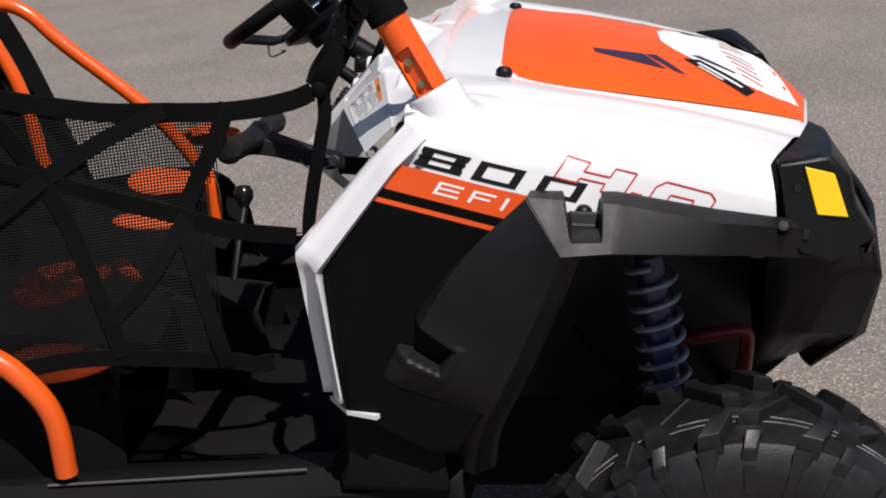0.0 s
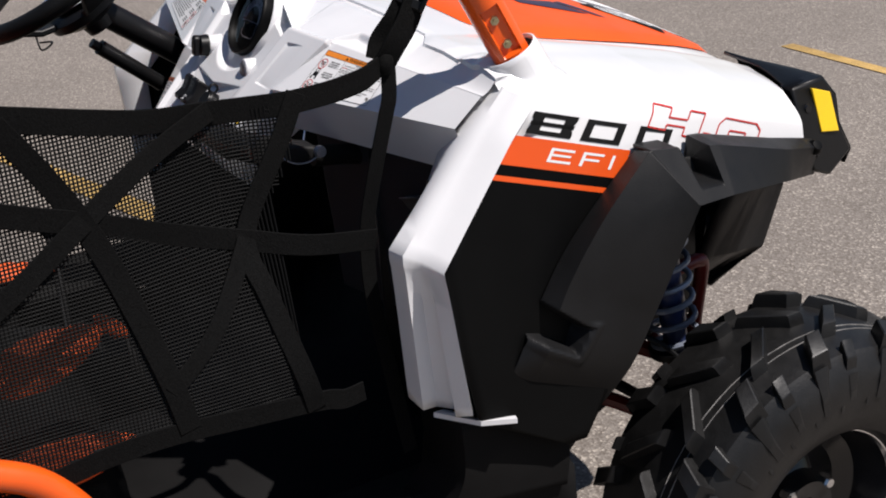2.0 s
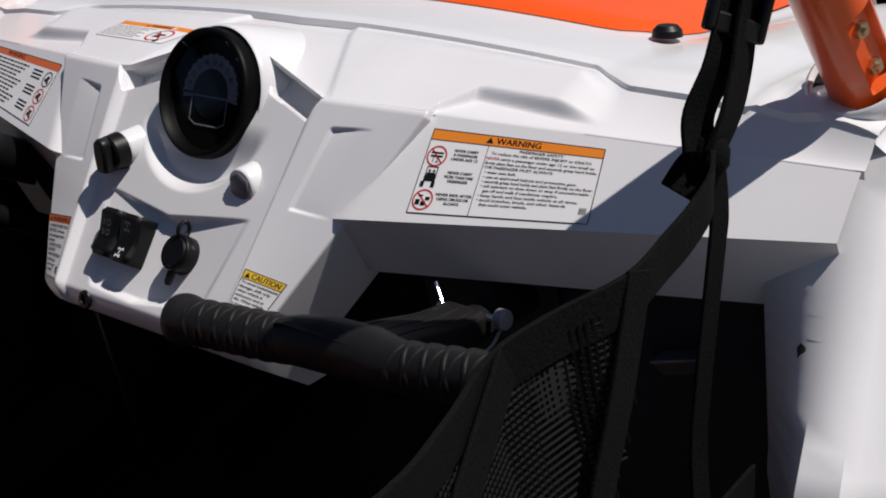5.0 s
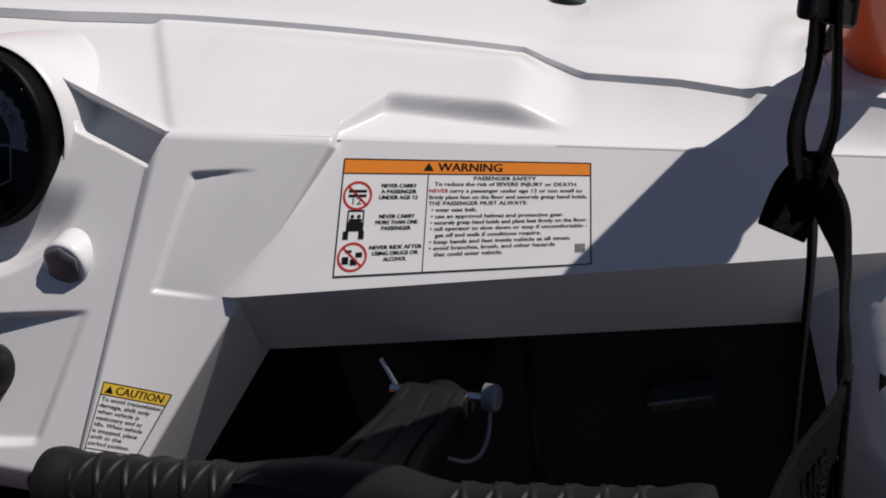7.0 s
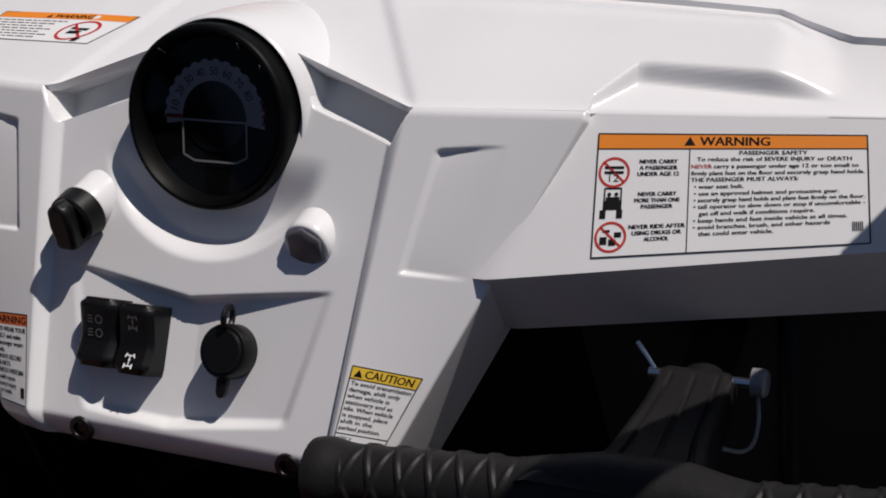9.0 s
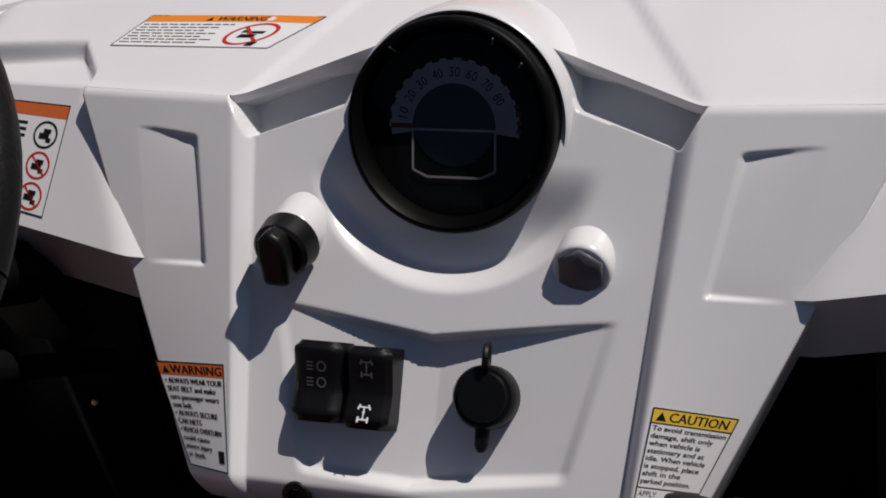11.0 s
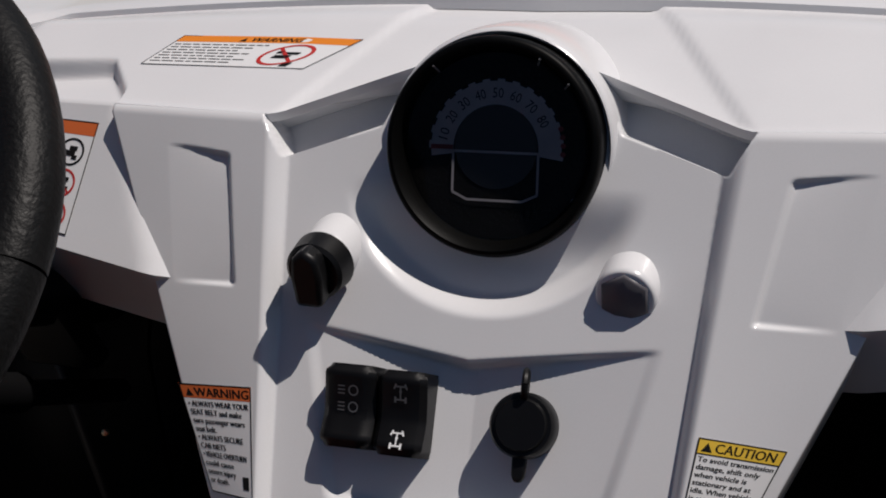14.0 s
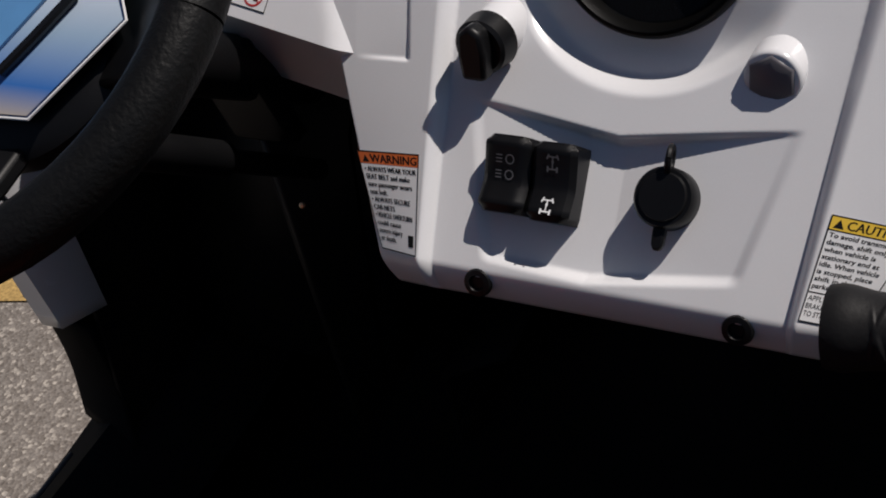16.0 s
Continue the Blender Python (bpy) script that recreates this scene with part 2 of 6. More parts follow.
def tube(points, r, sides=12, caps=True, smooth=0, radii=None):
    """A round tube along a line of points."""
    pts = [Vector(p) for p in points]
    for _ in range(smooth):
        out = [pts[0]]
        for a, b in zip(pts, pts[1:]):
            out += [a.lerp(b, 0.25), a.lerp(b, 0.75)]
        pts = out + [pts[-1]]
    bm = bmesh.new()
    rings, up = [], None
    for i, p in enumerate(pts):
        d = (pts[min(i + 1, len(pts) - 1)] - pts[max(i - 1, 0)]).normalized()
        if up is None:
            up = d.orthogonal().normalized()
        up = (up - d * up.dot(d)).normalized()
        side = d.cross(up)
        rr = radii[min(i, len(radii) - 1)] if radii else r
        rings.append([bm.verts.new(p + rr * (math.cos(a) * up + math.sin(a) * side)) for a in [2 * math.pi * k / sides for k in range(sides)]])
    for a, b in zip(rings, rings[1:]):
        for k in range(sides):
            bm.faces.new((a[k], a[(k + 1) % sides], b[(k + 1) % sides], b[k]))
    if caps:
        bm.faces.new(rings[0])
        bm.faces.new(rings[-1][::-1])
    return bm


def add(bm, other):
    """Joins another bmesh into bm."""
    me = bpy.data.meshes.new("join")
    other.to_mesh(me)
    other.free()
    bm.from_mesh(me)
    bpy.data.meshes.remove(me)
    return bm


def ribbon(points, width, thick, across):
    """A flat strap along points; across gives the direction of its width at each point, or one for all."""
    pts = [Vector(p) for p in points]
    bm = bmesh.new()
    rings = []
    for i, p in enumerate(pts):
        d = (pts[min(i + 1, len(pts) - 1)] - pts[max(i - 1, 0)]).normalized()
        a = Vector(across[i] if isinstance(across[0], (tuple, list, Vector)) else across)
        a = (a - d * a.dot(d)).normalized()
        n = d.cross(a)
        w, h = width / 2, thick / 2
        rings.append([bm.verts.new(p + a * x + n * y) for x, y in ((-w, -h), (w, -h), (w, h), (-w, h))])
    for a, b in zip(rings, rings[1:]):
        for k in range(4):
            bm.faces.new((a[k], a[(k + 1) % 4], b[(k + 1) % 4], b[k]))
    bm.faces.new(rings[0])
    bm.faces.new(rings[-1][::-1])
    return bm


def curve_through(points, n=6):
    """Catmull-Rom points through the given ones."""
    p = [Vector(q) for q in points]
    p = [p[0] * 2 - p[1]] + p + [p[-1] * 2 - p[-2]]
    out = []
    for i in range(1, len(p) - 2):
        for k in range(n):
            t = k / n
            out.append(0.5 * ((2 * p[i]) + (p[i + 1] - p[i - 1]) * t + (2 * p[i - 1] - 5 * p[i] + 4 * p[i + 1] - p[i + 2]) * t * t + (3 * p[i] - p[i - 1] - 3 * p[i + 1] + p[i + 2]) * t ** 3))
    return out + [p[-2]]


def slab(poly, depth):
    """A prism from a polygon in space, pushed along the vector depth."""
    bm = bmesh.new()
    d = Vector(depth)
    a = [bm.verts.new(p) for p in poly]
    b = [bm.verts.new(Vector(p) + d) for p in poly]
    bm.faces.new(a)
    bm.faces.new(b[::-1])
    for i in range(len(a)):
        j = (i + 1) % len(a)
        bm.faces.new((a[i], a[j], b[j], b[i]))
    return bm


def lathe(profile, sides=48, close=False):
    """A body of revolution round z from (radius, height) pairs."""
    bm = bmesh.new()
    rings = []
    for r, z in profile:
        if r < 1e-6:
            rings.append([bm.verts.new((0, 0, z))])
        else:
            rings.append([bm.verts.new((r * math.cos(2 * math.pi * k / sides), r * math.sin(2 * math.pi * k / sides), z)) for k in range(sides)])
    pairs = list(zip(rings, rings[1:])) + ([(rings[-1], rings[0])] if close else [])
    for a, b in pairs:
        for k in range(sides):
            q = (k + 1) % sides
            if len(a) == 1 and len(b) > 1:
                bm.faces.new((a[0], b[q], b[k]))
            elif len(b) == 1 and len(a) > 1:
                bm.faces.new((a[k], a[q], b[0]))
            elif len(a) > 1:
                bm.faces.new((a[k], a[q], b[q], b[k]))
    return bm


def moved(bm, m):
    bm.transform(m)
    return bm


def axis_frame(at, z, x=(1, 0, 0)):
    """A matrix that carries the z axis onto z, standing at a point, with its x axis near x."""
    z = Vector(z).normalized()
    x = Vector(x)
    x = (x - z * x.dot(z)).normalized()
    y = z.cross(x)
    return Matrix(((x.x, y.x, z.x, at[0]), (x.y, y.y, z.y, at[1]), (x.z, y.z, z.z, at[2]), (0, 0, 0, 1)))


FONT_CACHE = {}


def text_shape(s):
    """Vertices and faces of a line of text, scaled to a box of 1 by 1 with its proportion."""
    if s not in FONT_CACHE:
        cu = bpy.data.curves.new("t", "FONT")
        cu.body = s
        cu.resolution_u = 2
        ob = bpy.data.objects.new("t", cu)
        me = bpy.data.meshes.new_from_object(ob)
        v = [tuple(q.co[:2]) for q in me.vertices]
        f = [tuple(q.vertices) for q in me.polygons]
        bpy.data.objects.remove(ob)
        bpy.data.meshes.remove(me)
        bpy.data.curves.remove(cu)
        xs = [q[0] for q in v]
        FONT_CACHE[s] = (v, f, min(xs), max(xs))
    return FONT_CACHE[s]


def write(bm, put, s, x, y, h, width=None, align="l", bold=0.0):
    """Writes text into bm, mapped by put(a, b): x, y the start of its base line, h the height of a capital, width to stretch it to."""
    v, f, x0, x1 = text_shape(s)
    k = h / 0.7
    kx = width / (x1 - x0) if width else k * 0.92
    w = (x1 - x0) * kx
    ox = x - (w if align == "r" else w / 2 if align == "c" else 0)
    for sh in ((0.0,) if not bold else (-bold, bold)):
        vs = [bm.verts.new(put(ox + (a - x0) * kx + sh, y + b * k)) for a, b in v]
        for q in f:
            try:
                bm.faces.new([vs[i] for i in q])
            except ValueError:
                pass


def patch(bm, put, pts):
    """A flat polygon mapped by put."""
    try:
        bm.faces.new([bm.verts.new(put(a, b)) for a, b in pts])
    except ValueError:
        pass


def rect(bm, put, x0, y0, x1, y1, n=1):
    for i in range(n):
        a, b = x0 + (x1 - x0) * i / n, x0 + (x1 - x0) * (i + 1) / n
        patch(bm, put, ((a, y0), (b, y0), (b, y1), (a, y1)))


def ring(bm, put, x, y, r0, r1, n=28, sx=1.0):
    for k in range(n):
        a, b = 2 * math.pi * k / n, 2 * math.pi * (k + 1) / n
        patch(bm, put, [(x + sx * r * math.cos(t), y + r * math.sin(t)) for r, t in ((r0, a), (r1, a), (r1, b), (r0, b))])


def bar(bm, put, x0, y0, x1, y1, w):
    d = Vector((x1 - x0, y1 - y0)).normalized() * w / 2
    patch(bm, put, ((x0 + d.y, y0 - d.x), (x1 + d.y, y1 - d.x), (x1 - d.y, y1 + d.x), (x0 - d.y, y0 + d.x)))


def frame_lines(bm, put, pts, w):
    for a, b in zip(pts, pts[1:] + pts[:1]):
        bar(bm, put, *a, *b, w)


def ink(name, bm, mat, parent, label=""):
    return part(name, bm, mat, parent, label, keep=True)


def smooth01(t):
    t = min(1.0, max(0.0, t))
    return t * t * (3 - 2 * t)


# ---------------------------------------------------------------- ground
bm = bmesh.new()
bmesh.ops.create_grid(bm, x_segments=2, y_segments=2, size=400)
ground = tagged(part("ground", bm, ASPHALT), "worn grey-brown asphalt of a sunlit parking lot", "ground", kind="structure")


def paint_line(x0, y0, x1, y1, w):
    d = (Vector((x1, y1)) - Vector((x0, y0))).normalized() * w / 2
    steps, rows = 30, []
    for i in range(steps + 1):
        t = i / steps
        x, y = x0 + (x1 - x0) * t, y0 + (y1 - y0) * t
        e = 1 + 0.12 * noise.noise((x * 4, y * 4, 0))
        rows.append([(x + d.y * e, y - d.x * e, 0.004), (x - d.y * e, y + d.x * e, 0.004)])
    return part("road_marking", grid(rows), ROAD_PAINT, ground, "faded yellow painted line")


paint_line(-2.4, 3.52, 3.5, 3.34, 0.07)
paint_line(-4.0, -0.03, -1.42, 0.632, 0.10)

# ---------------------------------------------------------------- vehicle
car = tagged(new("off_road_vehicle"), "white and orange two-seat off-road vehicle parked on asphalt", "vehicle")

R2 = math.sqrt(0.5)


def fp(u, v, w):
    """A point by the dash face: u to the vehicle's right, v up the sloping face, w out of it."""
    return Vector((u, (v - w) * R2, 1.0 + (v + w) * R2))


# ---- dashboard: the moulded centre console
def edge_u(v):
    return 0.190 + 0.45 * v


def foot_u(v):
    """The inner foot of the ridge down each side of the console."""
    return 0.1170 + 0.078 * v


def ridge_u(v):
    """The crest of that ridge."""
    return 0.1258 + 0.105 * v


def top_v(u):
    u = abs(u)
    return 0.133 + 0.055 * (u - 0.140) if u > 0.140 else 0.133 + (0.140 - u) * 0.37


def panel_foot(u):
    """The lower edge of the sunken switch panel, a shallow V."""
    return float(np.interp(u, (-0.104, -0.010, 0.0815), (-0.0855, -0.0895, -0.0765)))


def flank_w(u, v):
    """The console's plain face, its side ridges and its flanks."""
    a = abs(u)
    fu, ru, eu = foot_u(v), ridge_u(v), edge_u(v)
    if a <= fu:
        return 0.0
    if a <= ru:
        return 0.0085 * (1 - (1 - (a - fu) / (ru - fu)) ** 1.7)
    return 0.0085 - 0.0120 * (a - ru) / max(0.02, eu - ru)


def console_low(u, v):
    a = abs(u)
    w = flank_w(u, v)
    # sunken panel under the V-shaped brow
    brow = -0.0005 + 0.15 * abs(u + 0.004)
    side = 0.1005 + 0.25 * v
    if a < side and v < brow:
        d = 0.0007 + 0.0095 * max(0, 1 - a / 0.104)
        w -= d * smooth01((side - a) / 0.009) * smooth01((brow - v) / 0.0045) * smooth01((v - panel_foot(u)) / 0.008)
    # bowl under the gauge
    r = math.hypot(u, v - 0.115)
    if r < 0.0925:
        w -= 0.0115 * smooth01((0.0925 - r) / 0.017) * smooth01((0.100 - v) / 0.045)
        w -= 0.016 * smooth01((0.050 - math.hypot(u, v - 0.112)) / 0.012)
    # slanted pockets each side of the gauge: a sheer upper wall, a floor that ramps back out, sheer ends
    end = 0.1285 + 0.55 * (v - 0.107)
    if 0.05 < a < end and v > 0.095:
        d = top_v(a) - v
        if 0 <= d < 0.0285:
            ends = smooth01((a - 0.0560 - 0.45 * d) / 0.0040) * smooth01((end - a) / 0.0042)
            cut = smooth01((d + 0.0004) / 0.0016) * ends
            w = w * (1 - cut) - 0.0240 * cut * (1 - d / 0.0285) ** 0.36
    # shallow sunken field on each flank, sharp above and below
    ul = 0.146 + (v - 0.03) * 0.19
    if 0.029 < v < 0.113 and a > ul - 0.001:
        top = 0.1085 + 0.16 * (a - ul)
        near = max(math.exp(-max(0, top - v) / 0.012), math.exp(-max(0, v - 0.0295) / 0.010))
        d = 0.0040 * (0.55 + 0.45 * near) * max(0, 1 - (a - ul) / 0.044)
        w -= d * smooth01((a - ul) / 0.0035) * smooth01((top - v) / 0.003) * smooth01((v - 0.0295) / 0.003)
    # rolled lower lip
    if v < -0.090:
        w -= 1.1 * (-0.090 - v) ** 2 / 0.016
    return w


def edge_w(u):
    """How far the console's upper edge stands out."""
    a = abs(u)
    return 0.0040 + (flank_w(u, 0.1325) - 0.0040) * smooth01((a - 0.130) / 0.013)


def console_sheet():
    n, m = 380, 210
    cols = []
    for k in range(n + 1):
        q = -1 + 2 * k / n
        ut = q * edge_u(0.133)
        vt = top_v(ut)
        col = []
        for j in range(m + 1):
            t = j / m
            v = -0.107 + (vt + 0.107) * t
            u = q * edge_u(min(v, 0.133))
            roll = max(0, 1 - (vt - v) / 0.006) ** 2 * 0.0020 * smooth01((abs(u) - 0.135) / 0.01)
            col.append(fp(u, v, console_low(u, v) - roll))
        col[-1] = fp(ut, vt, edge_w(ut) - 0.0020)
        col.insert(0, col[0] + Vector((0, 0.030, -0.004)))
        cols.append(col)
    first, last = cols[0], cols[-1]
    for d, e in ((0.003, 0.0003), (0.03, 0.001), (0.075, 0.0015)):
        cols.insert(0, [p + Vector((-e, d * R2, -d * R2)) for p in first])
        cols.append([p + Vector((e, d * R2, -d * R2)) for p in last])
    return grid(cols)


part("dashboard", console_sheet(), WHITE, car, "glossy white moulded dashboard with a raised centre console", sharp=80)


# ---- dashboard: flat panels each side of the console
def panel_w(u, v):
    return -0.0213 - 0.141 * (abs(u) - 0.337) - 0.096 * (v - 0.1009)


def ledge_v(u):
    return 0.0325 + 0.19 * (abs(u) - 0.204)


def crease_v(u):
    return 0.139 + 0.065 * (abs(u) - 0.25)


def side_panel_rows(s):
    rows = []
    for i in range(61):
        u = 0.150 + (0.596 - 0.150) * i / 60
        lv, cv = ledge_v(u), crease_v(u)
        if u < 0.204:
            lv = 0.0325
        row = []
        low = fp(u, lv, panel_w(u, lv) - 0.6 * max(0, edge_u(lv) - u))
        h = 0.0655 + 0.016 * (u - 0.2)
        for k in range(4):
            t = k / 3
            row.append(low + Vector((0, 0.027 * (1 - t) + 0.05 * (1 if k == -1 else 0), -h * (1 - t) - 0.004 * (1 if 0 < k < 3 else 0) * 0)))
        for k in range(1, 13):
            v = lv + (cv - lv) * k / 12
            row.append(fp(u, v, panel_w(u, v) - 0.6 * max(0, edge_u(v) - u)))
        rows.append([(s * p.x, p.y, p.z) for p in row])
    return rows


part("passenger_panel", grid(side_panel_rows(1)), WHITE, car, "glossy white passenger side of the dashboard", sharp=40)
part("driver_panel", grid(side_panel_rows(-1)), WHITE, car, "glossy white driver side of the dashboard", sharp=40)


def top_plane(x, y):
    return 1.0950 + 0.20 * (y - 0.099) - 0.03 * max(0, abs(x) - 0.142)


def dash_top_rows():
    """The shelf over the dash: a pad set a little low behind the gauge, a shelf that steps down towards each side, and the hood's lip standing over its back edge."""
    xs = sorted(set([round(-0.598 + 1.196 * k / 300, 5) for k in range(301)] + [s * q for s in (-1, 1) for q in (0.2492, 0.2497, 0.2500, 0.2503, 0.2525, 0.2545, 0.2565, 0.2585, 0.2605, 0.2625, 0.2645, 0.2665, 0.2685, 0.2705)]))
    rows = []
    for x in xs:
        a = abs(x)
        if a < 0.2498:
            vt = top_v(x)
            p = fp(x, vt, edge_w(x) - 0.0020 if a < 0.143 else console_low(x, vt) - 0.0020)
        else:
            cv = crease_v(x)
            p = fp(x, cv, panel_w(x, cv))
        yc = cowl_y(x) + 0.003
        zc = hood_z(x, yc) - 0.0050 * smooth01((0.575 - a) / 0.03)
        row = [p + Vector((0, 0.0006, -0.006)), p]
        for k in range(1, 53):
            y = p.y + (yc - p.y) * k / 52
            t = top_plane(x, y)
            t += (zc - t) * smooth01((y - yc + 0.032) / 0.030)
            if a < 0.2498:
                z = p.z + (t - p.z) * smooth01((y - p.y + 0.004) / 0.014)
                z -= 0.0030 * smooth01((0.1405 - 0.57 * (y - 0.098) - a) / 0.006) * smooth01((y - p.y) / 0.010)
            else:
                ys = 0.106 + (a - 0.247) * 1.36 if a < 0.272 else 0.140
                full = smooth01((0.394 - a) / 0.048)
                low = p.z + 0.0010 + (zc - p.z - 0.0010) * max(0.0, (y - p.y) / (yc - p.y)) ** 1.6
                z = low + (t - low) * smooth01((y - ys) / 0.009) * full
            row.append(Vector((x, y, z)))
        row.append(Vector((x, yc + 0.006, row[-1].z - 0.002)))
        rows.append(row)
    return rows


# ---- hood
def hood_z(x, y):
    a = abs(x)
    base = np.interp(y, (0.16, 0.22, 0.33, 0.46, 0.60, 0.71, 0.80, 0.87), (1.117, 1.117, 1.099, 1.072, 1.035, 1.000, 0.962, 0.905))
    crown = -0.0155 * (min(a, 0.36) / 0.34) ** 2
    shoulder = 0.006 * smooth01((a - 0.36) / 0.06) * smooth01((y - 0.24) / 0.1) * smooth01((0.50 - a) / 0.08)
    fall = -0.10 * max(0, a - 0.45) - 0.6 * max(0, a - 0.50) ** 2
    ledge = 0.005 * smooth01((a - 0.493) / 0.007) * smooth01((0.33 - y) / 0.06)
    mound = 0.007 * smooth01((0.066 - math.hypot(a - 0.578, y - 0.234)) / 0.014)
    arch = (0.020 - 0.030 * (min(a, 0.36) / 0.36) ** 2) * smooth01((0.50 - a) / 0.14)
    arch *= smooth01((y - 0.27) / 0.2) * (1 - 0.6 * smooth01((y - 0.70) / 0.12))
    return base + crown + shoulder + fall + mound + ledge + arch


def cowl_y(x):
    a = abs(x)
    return float(np.interp(a, (0, 0.09, 0.345, 0.39, 0.62), (0.208, 0.212, 0.214, 0.187, 0.180)))


def nose_y(x):
    a = abs(x)
    return float(np.interp(a, (0, 0.32, 0.45, 0.575, 0.62), (0.86, 0.805, 0.76, 0.715, 0.70)))


def side_bottom(y):
    """Where the lower edge of the body side runs."""
    return float(np.interp(y, (0.18, 0.36, 0.46, 0.71), (0.99, 0.945, 0.92, 0.865)))


def side_x(z):
    return 0.646 + 0.18 * (1.028 - z)


def body_x(y, z):
    """The body side below the hood's edge."""
    ztop = hood_z(0.60, y)
    narrow = 0.055 * smooth01((y - 0.28) / 0.40)
    full = side_x(z) - narrow
    q = (ztop - z) / 0.045
    return 0.60 - narrow * 0.6 + (full - 0.60 + narrow * 0.6) * math.sin(min(1.0, max(0.0, q)) * math.pi / 2)


def hood_rows():
    rows = []
    xs = [-0.60 + 1.2 * k / 150 for k in range(151)]
    for j in range(91):
        t = j / 90
        left, right, mid = [], [], []
        for s, wall in ((-1, left), (1, right)):
            y = cowl_y(0.60) + (nose_y(0.60) - cowl_y(0.60)) * t
            for k in range(1, 17):
                y = cowl_y(0.60) - 0.014 * smooth01((k - 7) / 4) * (1 - t)
                y += (nose_y(0.60) - cowl_y(0.60)) * t
                ztop, zb = hood_z(0.60, y), side_bottom(y)
                z = ztop + (zb - ztop) * (k / 16) ** 1.6
                tuck = 0.011 * (1 - smooth01((y - 0.186) / 0.022)) * min(1, k / 3)
                wall.append((s * (body_x(y, z) - tuck), y, z))
        for x in xs:
            yy = cowl_y(x) + (nose_y(x) - cowl_y(x)) * t
            narrow = 0.055 * 0.6 * smooth01((yy - 0.28) / 0.40) * (abs(x) / 0.6) ** 2
            lip = (0.0075 if j == 0 else 0.0035 * (1 - smooth01((yy - cowl_y(x)) / 0.012))) * smooth01((0.575 - abs(x)) / 0.03)
            mid.append((x - math.copysign(narrow, x), yy - (0.004 if j == 1 else 0), hood_z(x, yy) - lip))
        rows.append(left[::-1] + mid + right)
    return rows


part("dash_top", grid(dash_top_rows()), WHITE, car, "glossy white top of the dashboard", sharp=55)
for s in (1, -1):
    part("hood_corner", slab([(s * x, y, z) for x, y, z in ((0.540, 0.180, 1.000), (0.608, 0.188, 1.000), (0.606, 0.190, 1.066), (0.602, 0.190, 1.077), (0.597, 0.190, 1.0825), (0.588, 0.189, 1.0850), (0.576, 0.186, 1.0830), (0.560, 0.183, 1.068))], (0, 0.012, 0)), WHITE, car, "white corner between dashboard and hood", bevel=0.0015)
part("hood", grid(hood_rows()), WHITE_HOOD, car, "glossy white plastic hood with sloping sides", sharp=50)


def on_hood(x, y, up):
    return Vector((x, y, hood_z(x, y) + up))


rows = []
for j in range(31):
    t = j / 30
    row = []
    for k in range(33):
        q = -1 + 2 * k / 32
        y0 = 0.312 + 0.030 * smooth01((abs(q) - 0.80) / 0.20) ** 2
        y1 = nose_y(q * 0.285) - 0.004
        y = y0 + (y1 - y0) * t
        wid = float(np.interp(t, (0, 0.06, 0.18, 0.35, 0.55, 0.8, 1.0), (0.346, 0.352, 0.350, 0.343, 0.332, 0.308, 0.272)))
        edge = smooth01(min(1 - abs(q), t, 1 - t) / 0.04)
        row.append(on_hood(q * wid, y, 0.001 + 0.007 * edge))
    rows.append(row)
part("hood_panel", grid(rows), ORANGE_HOOD, car, "glossy orange hood panel", sharp=40)

# graphic on the orange panel: a white shattered nose, purple darts, black blocks and thin slashes
def hood_shape(pts, up, mat, label):
    bm = bmesh.new()
    patch(bm, lambda a, q: on_hood(a, q, up), pts)
    bmesh.ops.subdivide_edges(bm, edges=bm.edges[:], cuts=3, use_grid_fill=True)
    bmesh.ops.triangulate(bm, faces=bm.faces[:])
    for v in bm.verts:
        v.co.z = hood_z(v.co.x, v.co.y) + up
    ink("hood_graphic", bm, mat, car, label)


bm = bmesh.new()
for j in range(12):
    ya, yb = 0.592 + 0.018 * j, 0.592 + 0.018 * (j + 1)
    wa, wb = (float(np.interp(q, (0.592, 0.612, 0.66, 0.719, 0.777, 0.81), (0.05, 0.105, 0.165, 0.215, 0.225, 0.215))) for q in (ya, yb))
    for k in range(10):
        p, q = -1 + 0.2 * k, -0.8 + 0.2 * k
        lim = lambda x, y: min(y, nose_y(x) - 0.006)
        patch(bm, lambda a, e: on_hood(a, e, 0.0090), ((wa * p, lim(wa * p, ya)), (wa * q, lim(wa * q, ya)), (wb * q, lim(wb * q, yb)), (wb * p, lim(wb * p, yb))))
ink("hood_graphic", bm, WHITE_INK, car, "white shattered nose graphic")
